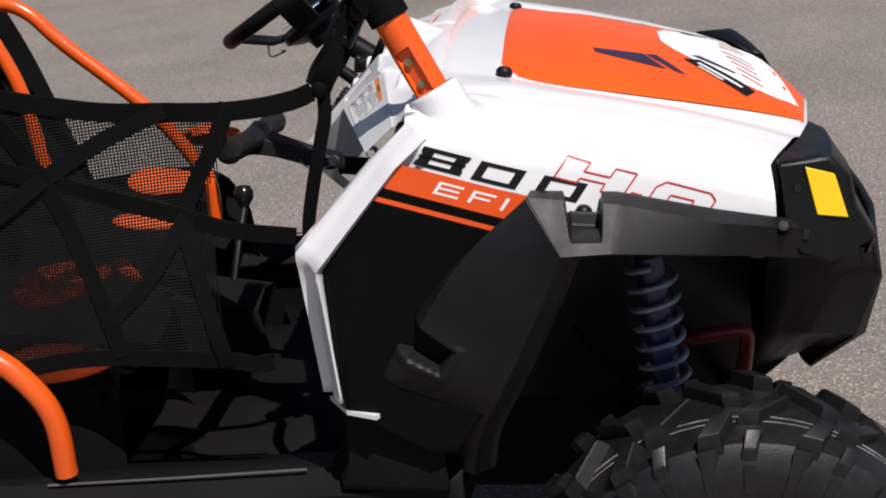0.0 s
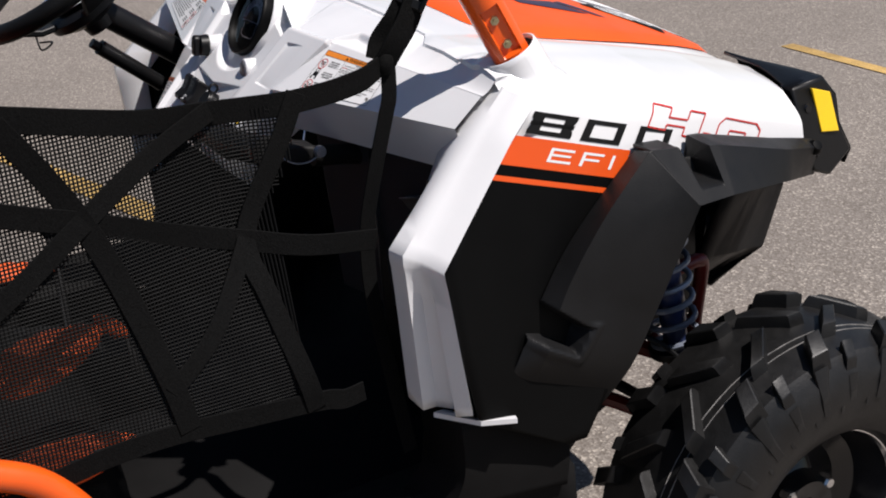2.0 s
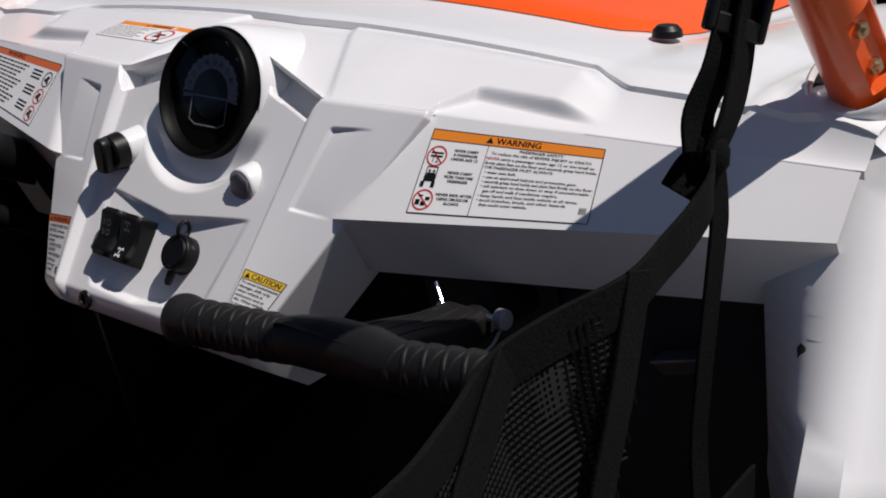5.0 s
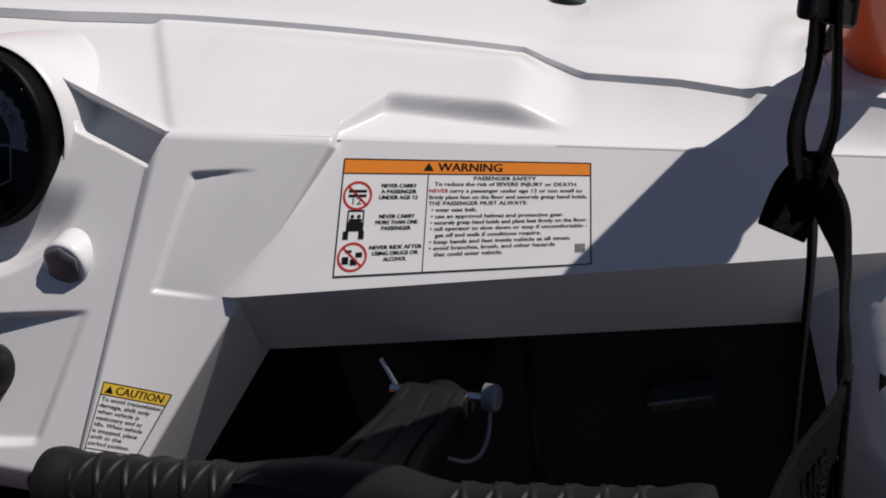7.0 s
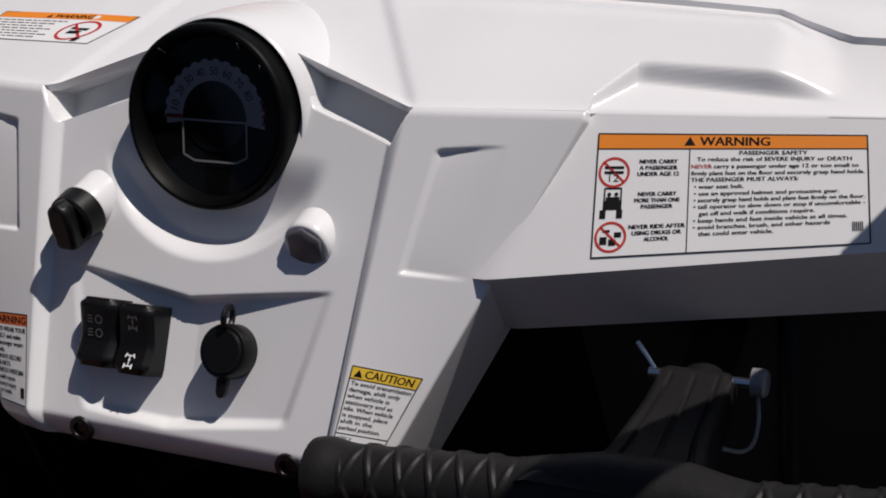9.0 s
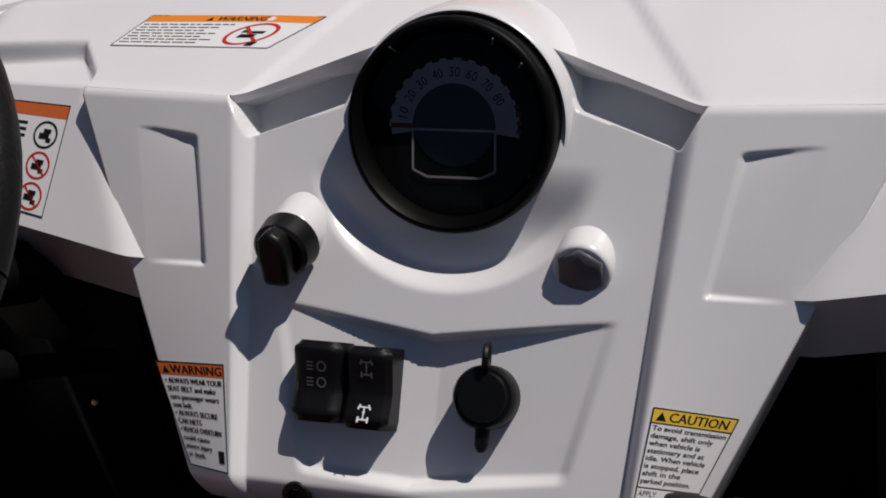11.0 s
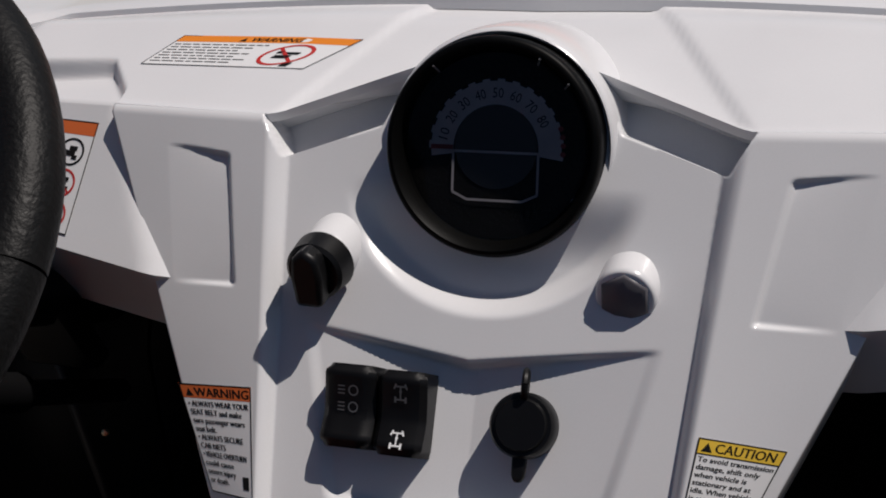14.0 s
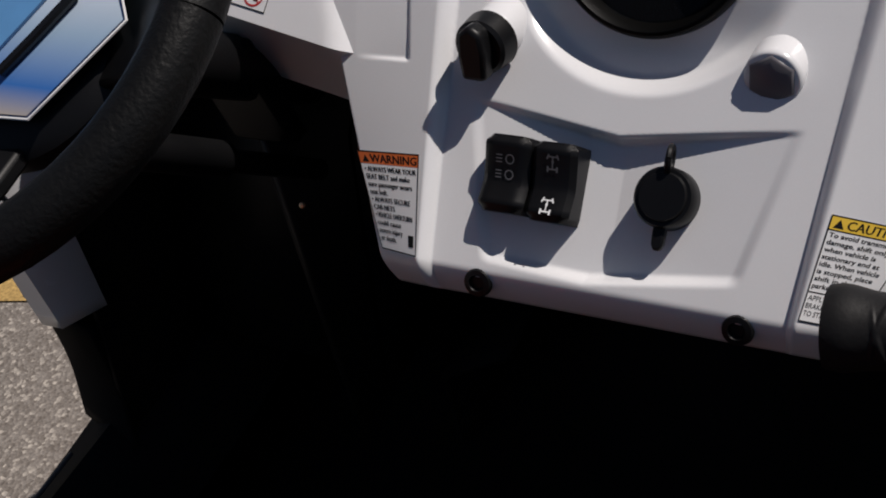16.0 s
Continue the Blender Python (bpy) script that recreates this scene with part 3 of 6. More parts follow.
for s in (1, -1):
    hood_shape([(s * 0.183, 0.466), (s * 0.203, 0.470), (s * 0.229, 0.588), (s * 0.168, 0.552)], 0.0092, PURPLE_DECAL, "dark purple pointed dart")
    hood_shape([(s * 0.168, 0.557), (s * 0.160, 0.574), (s * 0.237, 0.620), (s * 0.231, 0.601)], 0.0092, PURPLE_DECAL, "dark purple dart tail")
    hood_shape([(s * 0.151, 0.622), (s * 0.137, 0.652), (s * 0.235, 0.734), (s * 0.273, 0.714)], 0.0096, BLACK_INK, "black angular slash")
    hood_shape([(s * 0.162, 0.644), (s * 0.157, 0.650), (s * 0.236, 0.714), (s * 0.242, 0.709)], 0.0102, WHITE_INK, "white slit in the slash")
    hood_shape([(s * 0.180, 0.644), (s * 0.177, 0.648), (s * 0.222, 0.684), (s * 0.226, 0.680)], 0.0102, WHITE_INK, "white slit in the slash")
    hood_shape([(s * 0.118, 0.640), (s * 0.108, 0.654), (s * 0.166, 0.712), (s * 0.172, 0.706)], 0.0096, PURPLE_DECAL, "dark purple thin slash")
    for k in range(5):
        x = 0.02 + 0.035 * k
        hood_shape([(s * x, 0.705 + 0.004 * k), (s * (x + 0.006), 0.703 + 0.004 * k), (s * (x + 0.030), 0.752), (s * (x + 0.026), 0.756)], 0.0098, RED_INK if k % 2 else ORANGE_DECAL, "thin red-orange slash")

for x, y in ((0.350, 0.318), (-0.350, 0.318)):
    part("hood_fastener", moved(lathe([(0, 0.010), (0.009, 0.010), (0.013, 0.006), (0.014, 0)], 20), axis_frame(on_hood(x, y, 0.004), (0, 0.2, 1))), BLACK_SMOOTH, car, "black round hood fastener")

# ---- body sides, trims, flares: both sides are alike
def flip(bm, s):
    if s < 0:
        bm.transform(Matrix.Diagonal((-1, 1, 1, 1)))
    return bm


def loft(sections, steps=8):
    """A sheet through section lines, eased between them."""
    cols = [curve_through([s[i] for s in sections], steps) for i in range(len(sections[0]))]
    return grid([[c[k] for c in cols] for k in range(len(cols[0]))])


POCKET = [(0.138, 0.800), (0.166, 0.818), (0.232, 0.764), (0.208, 0.730), (0.142, 0.770), (0.130, 0.785)]


def inside(poly, y, z):
    """How deep a point lies inside a convex outline, in metres; negative outside."""
    d = 1.0
    for (y0, z0), (y1, z1) in zip(poly, poly[1:] + poly[:1]):
        ey, ez = y1 - y0, z1 - z0
        d = min(d, (ez * (y - y0) - ey * (z - z0)) / math.hypot(ey, ez))
    return d


def flare_sheet(sections):
    """The long face of the flare, with a pocket scooped into it."""
    cols = [curve_through([q[i] for q in sections], 34) for i in range(len(sections[0]))]
    rows = []
    for k in range(len(cols[0])):
        row = []
        for a, b, n in ((cols[0], cols[1], 20), (cols[1], cols[2], 44), (cols[2], cols[3], 3)):
            row += [a[k].lerp(b[k], i / n) for i in range(n)]
        row.append(cols[3][k])
        for p in row[:65]:
            d = inside(POCKET, p.y, p.z)
            p.x -= 0.036 * smooth01(d / 0.009)
            p.x += 0.003 * smooth01((d + 0.016) / 0.008) * smooth01(-d / 0.004) * smooth01((0.775 - p.z) / 0.01)
        rows.append(row)
    return grid(rows)


def upper_flare():
    """The upper flare from the shoulder fold to the nose, with a U-shaped slot for a push pin, open towards the body."""
    sections = (
        ((0.655, 0.357, 0.976), (0.700, 0.352, 0.979), (0.752, 0.394, 0.906), (0.712, 0.425, 0.888)),
        ((0.640, 0.480, 0.961), (0.690, 0.478, 0.957), (0.741, 0.462, 0.902), (0.702, 0.475, 0.884)),
        ((0.632, 0.620, 0.922), (0.670, 0.625, 0.912), (0.688, 0.610, 0.872), (0.650, 0.610, 0.856)),
        ((0.622, 0.700, 0.902), (0.640, 0.706, 0.890), (0.628, 0.700, 0.842), (0.590, 0.700, 0.832)),
        ((0.600, 0.735, 0.888), (0.606, 0.745, 0.876), (0.585, 0.760, 0.820), (0.550, 0.750, 0.815)),
    )
    cols = [[] for _ in range(4)]
    for a, b, n in zip(sections, sections[1:], (64, 12, 6, 5)):
        for k in range(n):
            for i in range(4):
                cols[i].append(Vector(a[i]).lerp(Vector(b[i]), k / n))
    for i in range(4):
        cols[i].append(Vector(sections[-1][i]))
    rows = []
    for k in range(len(cols[0])):
        row = []
        for a, b, n, face in ((0, 1, 8, 0), (1, 2, 36, 1), (2, 3, 3, 2)):
            for i in range(n):
                t = i / n
                p = cols[a][k].lerp(cols[b][k], t)
                lean = 0.10 * (0.972 - p.z)
                e = smooth01((p.y - 0.4035 - lean) / 0.0045) * smooth01((0.4585 - lean - p.y) / 0.0045)
                if face == 0:
                    p.x += (0.648 - p.x) * e * t
                    p.z += (0.928 - p.z) * e
                elif face == 1:
                    e *= smooth01((0.76 - t) / 0.07)
                    p.x += (0.650 + 0.030 * t - p.x) * e
                    p.z += (0.928 - 0.010 * t - p.z) * e * smooth01((0.45 - t) / 0.4)
                row.append(p)
        row.append(cols[3][k])
        rows.append(row)
    return grid(rows)


for s in (1, -1):
    # black lower side panel
    rows = []
    for k in range(33):
        z = 0.60 + (1.010 - 0.60) * k / 32
        y0 = float(np.interp(z, (0.60, 0.67, 0.775, 0.878, 0.955, 1.026), (0.19, 0.062, 0.05, 0.045, 0.10, 0.158)))
        y1 = float(np.interp(z, (0.60, 0.70, 0.93, 0.968, 1.026), (0.22, 0.30, 0.345, 0.352, 0.166)))
        rows.append([(body_x(y0 + (y1 - y0) * j / 16, z) + 0.0008, y0 + (y1 - y0) * j / 16, z) for j in range(17)])
    part("side_panel", flip(grid(rows), s), BLACK_DECAL, car, "black glossy lower side panel", thick=0.010)
    # white angled trim: flat strips along both edges and a channel between them, dying into the body at its top
    stations = (
        ((0.520, 0.205, 1.056), (0.566, 0.214, 1.070), (0.580, 0.215, 1.072), (0.584, 0.219, 1.068), (0.590, 0.223, 1.065), (0.596, 0.227, 1.063), (0.604, 0.240, 1.050), (0.584, 0.244, 1.040)),
        ((0.525, 0.160, 1.060), (0.5895, 0.188, 1.0780), (0.6105, 0.185, 1.0795), (0.6157, 0.1910, 1.0750), (0.6226, 0.1960, 1.0720), (0.6310, 0.200, 1.0695), (0.6410, 0.2130, 1.0590), (0.606, 0.220, 1.048)),
        ((0.530, 0.134, 1.004), (0.5945, 0.1265, 1.0290), (0.618, 0.132, 1.0305), (0.6237, 0.1396, 1.0300), (0.6310, 0.1470, 1.0287), (0.6400, 0.1520, 1.0280), (0.6565, 0.1655, 1.0220), (0.632, 0.172, 1.015)),
        ((0.571, 0.050, 0.895), (0.6155, -0.002, 0.9035), (0.6445, 0.003, 0.9025), (0.6505, 0.0133, 0.8980), (0.6583, 0.0220, 0.8940), (0.6675, 0.0280, 0.8905), (0.687, 0.038, 0.883), (0.662, 0.048, 0.878)),
        ((0.571, 0.048, 0.888), (0.6162, -0.003, 0.8920), (0.6455, 0.002, 0.8900), (0.6508, 0.0135, 0.8855), (0.6583, 0.0220, 0.8820), (0.6680, 0.0275, 0.8790), (0.6882, 0.0382, 0.8735), (0.664, 0.048, 0.872)),
        ((0.571, 0.046, 0.875), (0.6155, -0.001, 0.8790), (0.6455, 0.004, 0.8770), (0.6490, 0.0175, 0.8720), (0.6580, 0.0268, 0.8690), (0.6685, 0.0285, 0.8675), (0.6890, 0.0400, 0.8620), (0.666, 0.049, 0.862)),
        ((0.573, 0.047, 0.832), (0.6137, 0.002, 0.8350), (0.6445, 0.0065, 0.8310), (0.6440, 0.0265, 0.8290), (0.6595, 0.0385, 0.8250), (0.6720, 0.0310, 0.8240), (0.6930, 0.0435, 0.8210), (0.672, 0.052, 0.821)),
        ((0.580, 0.050, 0.682), (0.6060, 0.0110, 0.680), (0.6395, 0.0155, 0.673), (0.6425, 0.0350, 0.674), (0.6650, 0.0490, 0.675), (0.6840, 0.0405, 0.675), (0.7060, 0.0540, 0.682), (0.690, 0.064, 0.682)),
    )
    rows = []
    for a, b, n in zip(stations, stations[1:], (3, 5, 10, 2, 2, 4, 10)):
        rows += [[Vector(p).lerp(Vector(q), k / n) for p, q in zip(a, b)] for k in range(n)]
    rows.append([Vector(p) for p in stations[-1]])
    part("side_trim", flip(grid(rows), s), WHITE, car, "white fluted angled side trim", sharp=48, thick=0.004)
    part("trim_foot", flip(slab([(0.648, 0.026, 0.670), (0.712, 0.062, 0.674), (0.728, 0.108, 0.670), (0.716, 0.112, 0.668), (0.700, 0.072, 0.668), (0.640, 0.045, 0.666)], (0, 0, -0.007)), s), WHITE, car, "thin white lower lip")
    # black fender flare
    lowl = [Vector(p) for p in ((0.659, 0.356, 0.969), (0.676, 0.243, 0.881), (0.688, 0.183, 0.816), (0.702, 0.125, 0.730), (0.694, 0.104, 0.665), (0.640, 0.112, 0.560))]
    ridge = [Vector(p) for p in ((0.700, 0.352, 0.979), (0.715, 0.262, 0.905), (0.719, 0.198, 0.822), (0.724, 0.158, 0.740), (0.701, 0.138, 0.660), (0.642, 0.150, 0.555))]
    lowr = [Vector(p) for p in ((0.752, 0.394, 0.906), (0.744, 0.366, 0.840), (0.738, 0.330, 0.765), (0.730, 0.292, 0.690), (0.692, 0.255, 0.610), (0.642, 0.235, 0.520))]
    back = [p + Vector((-0.040, 0.030, -0.010)) for p in lowr]
    lowl[4], ridge[4] = Vector((0.668, 0.108, 0.662)), Vector((0.676, 0.142, 0.652))
    part("fender_flare", flip(flare_sheet([(a, b, c, d) for a, b, c, d in zip(lowl, ridge, lowr, back)]), s), BLACK_PLASTIC, car, "black textured plastic fender flare with a scooped bolt pocket", sharp=24, thick=0.004)
    part("fender_flare", flip(upper_flare(), s), BLACK_PLASTIC, car, "black textured plastic upper fender flare with a pin slot", sharp=24, thick=0.004)
    part("flare_pin", flip(moved(lathe([(0, 0.020), (0.006, 0.0185), (0.011, 0.014), (0.0135, 0.007), (0.0135, 0)], 20), axis_frame((0.640, 0.430, 0.930), (0.8, 0.0, 0.6))), s), BLACK_SMOOTH, car, "black domed push pin")
    part("flare_pin", flip(moved(lathe([(0, 0.012), (0.008, 0.011), (0.012, 0.004), (0.012, 0)], 18), axis_frame((0.630, 0.712, 0.885), (0.7, 0.05, 0.6))), s), BLACK_DECAL, car, "black push pin")
    part("flare_pin", flip(moved(lathe([(0, 0.008), (0.006, 0.007), (0.009, 0.003), (0.009, 0)], 16), axis_frame((0.683, 0.190, 0.772), (1, -0.2, 0.2))), s), BLACK_GLOSS, car, "black push pin")

# ---- side lettering on the passenger side


def gp(a, b):
    """a forward along the slanted lettering, b up across it, from the upper rear corner of the orange band."""
    y = 0.176 + a * 0.950 + b * 0.62
    z = 1.0255 - a * 0.313 + b * 0.785
    return Vector((body_x(y, z) + 0.0010, y, z))


def side_patch(bm, put, c):
    """A four-cornered decal split finely so that it follows the body."""
    p = [[None] * 7 for _ in range(7)]
    for i in range(7):
        for j in range(7):
            u, v = i / 6, j / 6
            a, b = ((c[0][k] * (1 - u) + c[1][k] * u) * (1 - v) + (c[3][k] * (1 - u) + c[2][k] * u) * v for k in (0, 1))
            p[i][j] = bm.verts.new(put(a, b))
    for i in range(6):
        for j in range(6):
            bm.faces.new((p[i][j], p[i + 1][j], p[i + 1][j + 1], p[i][j + 1]))


bm = bmesh.new()
for i in range(10):
    a0, a1 = -0.006 + 0.194 * i / 10, -0.006 + 0.194 * (i + 1) / 10
    patch(bm, lambda a, b: gp(a, b), ((a0, 0), (a1, 0), (a1, -0.041), (a0, -0.041)))
    patch(bm, lambda a, b: gp(a, b), ((a0, -0.056), (a1, -0.056), (a1, -0.0635), (a0, -0.0635)))
ink("side_stripe", bm, ORANGE_DECAL, car, "orange band and thin stripe")


def side_lines(bm, pts, w):
    """An outline on the body side, split finely so that it follows the curve."""
    for p, q in zip(pts, pts[1:] + pts[:1]):
        n = 6
        for i in range(n):
            bar(bm, gp, *[p[k] + (q[k] - p[k]) * i / n for k in (0, 1)], *[p[k] + (q[k] - p[k]) * (i + 1) / n for k in (0, 1)], w)


def digits(bm, a, b, w, h, kind, t=0.013):
    """A square-cut outline figure."""
    def q(x0, y0, x1, y1):
        side_patch(bm, gp, [(a + x0, b + y0), (a + x1, b + y0), (a + x1, b + y1), (a + x0, b + y1)])
    e = 0.0062
    q(0, 0, w, e)
    q(0, h - e, w, h)
    if kind == 8:
        q(0.001, h / 2 - e * 0.42, w - 0.001, h / 2 + e * 0.42)
        for x0, x1, s in ((0, t, 1), (w - t, w, -1)):
            for y0, y1 in ((e, h / 2), (h / 2, h - e)):
                n0, n1 = (0, 0.005) if y0 == e else (0.005, 0)
                side_patch(bm, gp, [(a + x0 + (n0 if s > 0 else 0), b + y0), (a + x1 - (n0 if s < 0 else 0), b + y0), (a + x1 - (n1 if s < 0 else 0), b + y1), (a + x0 + (n1 if s > 0 else 0), b + y1)])
    else:
        q(0, e, t, h - e)
        q(w - t, e, w, h - e)


bm = bmesh.new()
digits(bm, 0.013, 0.005, 0.070, 0.031, 8, 0.019)
digits(bm, 0.098, 0.005, 0.066, 0.031, 0)
digits(bm, 0.190, 0.005, 0.064, 0.031, 0)
ink("side_lettering", bm, BLACK_INK, car, "black squared number decal")
bm = bmesh.new()
wp = lambda a, b: gp(a, b) + Vector((0.0004, 0, 0))
for x0, y0, x1, y1 in ((0.062, -0.010, 0.099, -0.0135), (0.062, -0.0135, 0.067, -0.0265), (0.067, -0.018, 0.096, -0.0212), (0.062, -0.0265, 0.099, -0.030),
                       (0.113, -0.010, 0.147, -0.0135), (0.113, -0.0135, 0.118, -0.030), (0.118, -0.0185, 0.142, -0.0217), (0.161, -0.010, 0.166, -0.030)):
    rect(bm, wp, x0, y0, x1, y1, 2)
ink("side_lettering", bm, WHITE_INK, car, "white squared lettering")
bm = bmesh.new()
outl = [(0.2035, 0.036), (0.2045, 0.069), (0.240, 0.067), (0.238, 0.053), (0.277, 0.052), (0.278, 0.066), (0.310, 0.065), (0.309, 0.026), (0.276, 0.029), (0.276, 0.041), (0.238, 0.042), (0.238, 0.034)]
side_lines(bm, outl, 0.0026)
side_lines(bm, [(0.318, 0.026), (0.318, 0.036), (0.334, 0.035), (0.334, 0.026)], 0.0026)
side_lines(bm, [(0.346, 0.022), (0.346, 0.052), (0.356, 0.062), (0.424, 0.059), (0.436, 0.050), (0.436, 0.020)], 0.0026)
side_lines(bm, [(0.372, 0.022), (0.372, 0.044), (0.408, 0.043), (0.408, 0.022)], 0.0026)
ink("side_lettering", bm, RED_INK, car, "red outlined lettering")

# ---- nose caps with amber reflectors
for s in (1, -1):
    cap = loft([
        ((0.318, 0.806, 0.962), (0.325, 0.830, 0.950), (0.325, 0.846, 0.920), (0.325, 0.852, 0.885), (0.325, 0.864, 0.845), (0.325, 0.86, 0.78)),
        ((0.45, 0.766, 0.968), (0.455, 0.815, 0.960), (0.460, 0.838, 0.930), (0.462, 0.846, 0.887), (0.465, 0.868, 0.840), (0.46, 0.86, 0.79)),
        ((0.545, 0.724, 0.968), (0.545, 0.798, 0.967), (0.548, 0.826, 0.935), (0.550, 0.834, 0.889), (0.552, 0.861, 0.842), (0.545, 0.855, 0.815)),
        ((0.574, 0.717, 0.966), (0.566, 0.790, 0.968), (0.567, 0.818, 0.935), (0.569, 0.826, 0.890), (0.570, 0.853, 0.838), (0.566, 0.845, 0.815)),
    ], 5)
    part("nose_cap", flip(cap, s), BLACK_SMOOTH, car, "black plastic headlight surround", sharp=30, thick=0.006)
    part("nose_cap", flip(slab([(0.5755, 0.716, 0.966), (0.5675, 0.790, 0.969), (0.568, 0.818, 0.935), (0.570, 0.826, 0.890), (0.572, 0.853, 0.838), (0.590, 0.790, 0.812), (0.606, 0.740, 0.834), (0.607, 0.722, 0.877)], (-0.03, 0, 0)), s), BLACK_SMOOTH, car, "black side of the headlight surround", bevel=0.005)
    part("reflector", flip(slab([(0.5745, 0.754, 0.959), (0.5695, 0.797, 0.944), (0.5735, 0.816, 0.877), (0.5830, 0.769, 0.887)], (0.006, 0, 0.001)), s), YELLOW_REFLECTOR, car, "amber side reflector", bevel=0.0015)
    part("nose_screw", flip(moved(lathe([(0, 0.003), (0.006, 0.003), (0.008, 0)], 14), axis_frame((0.584, 0.742, 0.93), (1, 0, 0.1))), s), BLACK_GLOSS, car)
    part("nose_screw", flip(moved(lathe([(0, 0.003), (0.006, 0.003), (0.008, 0)], 14), axis_frame((0.600, 0.750, 0.862), (1, 0, 0.1))), s), BLACK_GLOSS, car)

# front bumper below the headlights
bump = loft([
    ((-0.46, 0.72, 0.82), (-0.40, 0.72, 0.70), (-0.360, 0.72, 0.610), (-0.285, 0.70, 0.50)),
    ((-0.445, 0.838, 0.81), (-0.356, 0.888, 0.716), (-0.356, 0.828, 0.600), (-0.275, 0.812, 0.537)),
    ((-0.28, 0.920, 0.80), (-0.28, 0.927, 0.68), (-0.27, 0.912, 0.58), (-0.24, 0.810, 0.495)),
    ((0.28, 0.920, 0.80), (0.28, 0.927, 0.68), (0.27, 0.912, 0.58), (0.24, 0.810, 0.495)),
    ((0.445, 0.838, 0.81), (0.356, 0.888, 0.716), (0.356, 0.828, 0.600), (0.275, 0.812, 0.537)),
    ((0.46, 0.72, 0.82), (0.40, 0.72, 0.70), (0.360, 0.72, 0.610), (0.285, 0.70, 0.50)),
], 4)
part("bumper", bump, BLACK_PLASTIC, car, "black plastic front bumper", sharp=30, thick=0.01)
part("skid_plate", loft([
    [(-x, y, z1), (-x, y, z0 + 0.02), (-x + 0.03, y, z0), (x - 0.03, y, z0), (x, y, z0 + 0.02), (x, y, z1)]
    for x, y, z0, z1 in ((0.270, 0.808, 0.532, 0.70), (0.295, 0.712, 0.468, 0.72), (0.305, 0.555, 0.385, 0.72))
], 4), CABIN_BLACK, car, "black lower front skid plate", sharp=30, thick=0.006)
part("inner_fender", grid([[(0.36, y, z) for z in (0.95, 0.52)] for y in (0.10, 0.70)]), BLACK_PLASTIC, car, "black inner fender", thick=0.01)
part("inner_fender", grid([[(-0.36, y, z) for z in (0.95, 0.52)] for y in (0.10, 0.70)]), BLACK_PLASTIC, car, "black inner fender", thick=0.01)
for s in (1, -1):
    part("wheel_arch_liner", flip(grid([[(0.36, y, z), (0.60, y, z)] for y, z in ((0.15, 0.55), (0.20, 0.80), (0.30, 0.92), (0.45, 0.93), (0.62, 0.89), (0.72, 0.84))]), s), BLACK_PLASTIC, car, "black wheel arch liner", thick=0.006)

# ---- front wheels
def tyre_mesh():
    """A worn knobbly tyre round the z axis, with staggered angled lugs over tread and shoulders."""
    prof = [(0.154, -0.076), (0.164, -0.098), (0.192, -0.114), (0.235, -0.122), (0.275, -0.116), (0.300, -0.098), (0.309, -0.055), (0.311, 0), (0.309, 0.055), (0.300, 0.098), (0.275, 0.116), (0.235, 0.122), (0.192, 0.114), (0.164, 0.098), (0.154, 0.076)]
    bm = lathe(prof, 72, close=True)

    rnd = random.Random(4)

    def lug(ang, z0, z1, w0, w1, r0, r1, skew, h):
        ca = lambda a, r, z: Vector((r * math.cos(a), r * math.sin(a), z))
        order = (0, 1, 3, 2)
        worn = 1 + rnd.uniform(-0.12, 0.06)
        rings = []
        # foot, straight flank, rounded shoulder, crown
        for up, wide, inset in ((-0.006, 0.54, -0.05), (0.72 * h * worn, 0.46, 0.02), (0.93 * h * worn, 0.43, 0.05), (h * worn, 0.36, 0.11)):
            ring = []
            for e, (zz, rr, ww, sk) in enumerate(((z0, r0, w0, 0), (z1, r1, w1, skew))):
                f = inset if e == 0 else -inset
                zq, rq, sq = zz + (z1 - z0) * f, rr + (r1 - r0) * f, sk + skew * f
                for sgn in (-1, 1):
                    ring.append(ca(ang + sq + sgn * ww * wide / 0.31, rq + up, zq))
            rings.append([bm.verts.new(ring[i]) for i in order])
        bm.faces.new(rings[-1])
        for b, t in zip(rings, rings[1:]):
            for i in range(4):
                j = (i + 1) % 4
                bm.faces.new((b[i], b[j], t[j], t[i]))

    n = 14
    for k in range(n):
        for s in (1, -1):
            a = 2 * math.pi * (k + (0.0 if s > 0 else 0.5)) / n + rnd.uniform(-0.010, 0.010)
            # centre block on the slant, a stubbier block outside it, and a tongue and a knob down the shoulder
            lug(a, s * -0.004, s * 0.056, 0.027, 0.029, 0.309, 0.307, 0.17, 0.024)
            lug(a + 0.285, s * 0.058, s * 0.104, 0.029, 0.034, 0.307, 0.297, 0.08, 0.024)
            lug(a + 0.385, s * 0.109, s * 0.1225, 0.030, 0.017, 0.286, 0.236, 0.03, 0.019)
            lug(a + 0.160, s * 0.088, s * 0.1120, 0.024, 0.022, 0.300, 0.278, 0.03, 0.020)
            lug(a + 0.190, s * 0.117, s * 0.1220, 0.022, 0.014, 0.268, 0.240, 0.01, 0.009)
    # thin moulding ribs on the shoulders
    for s in (1, -1):
        for k in range(n * 2):
            a = 2 * math.pi * (k + 0.3) / (n * 2)
            lug(a, s * 0.118, s * 0.1215, 0.010, 0.008, 0.252, 0.225, 0.0, 0.004)
    return bm


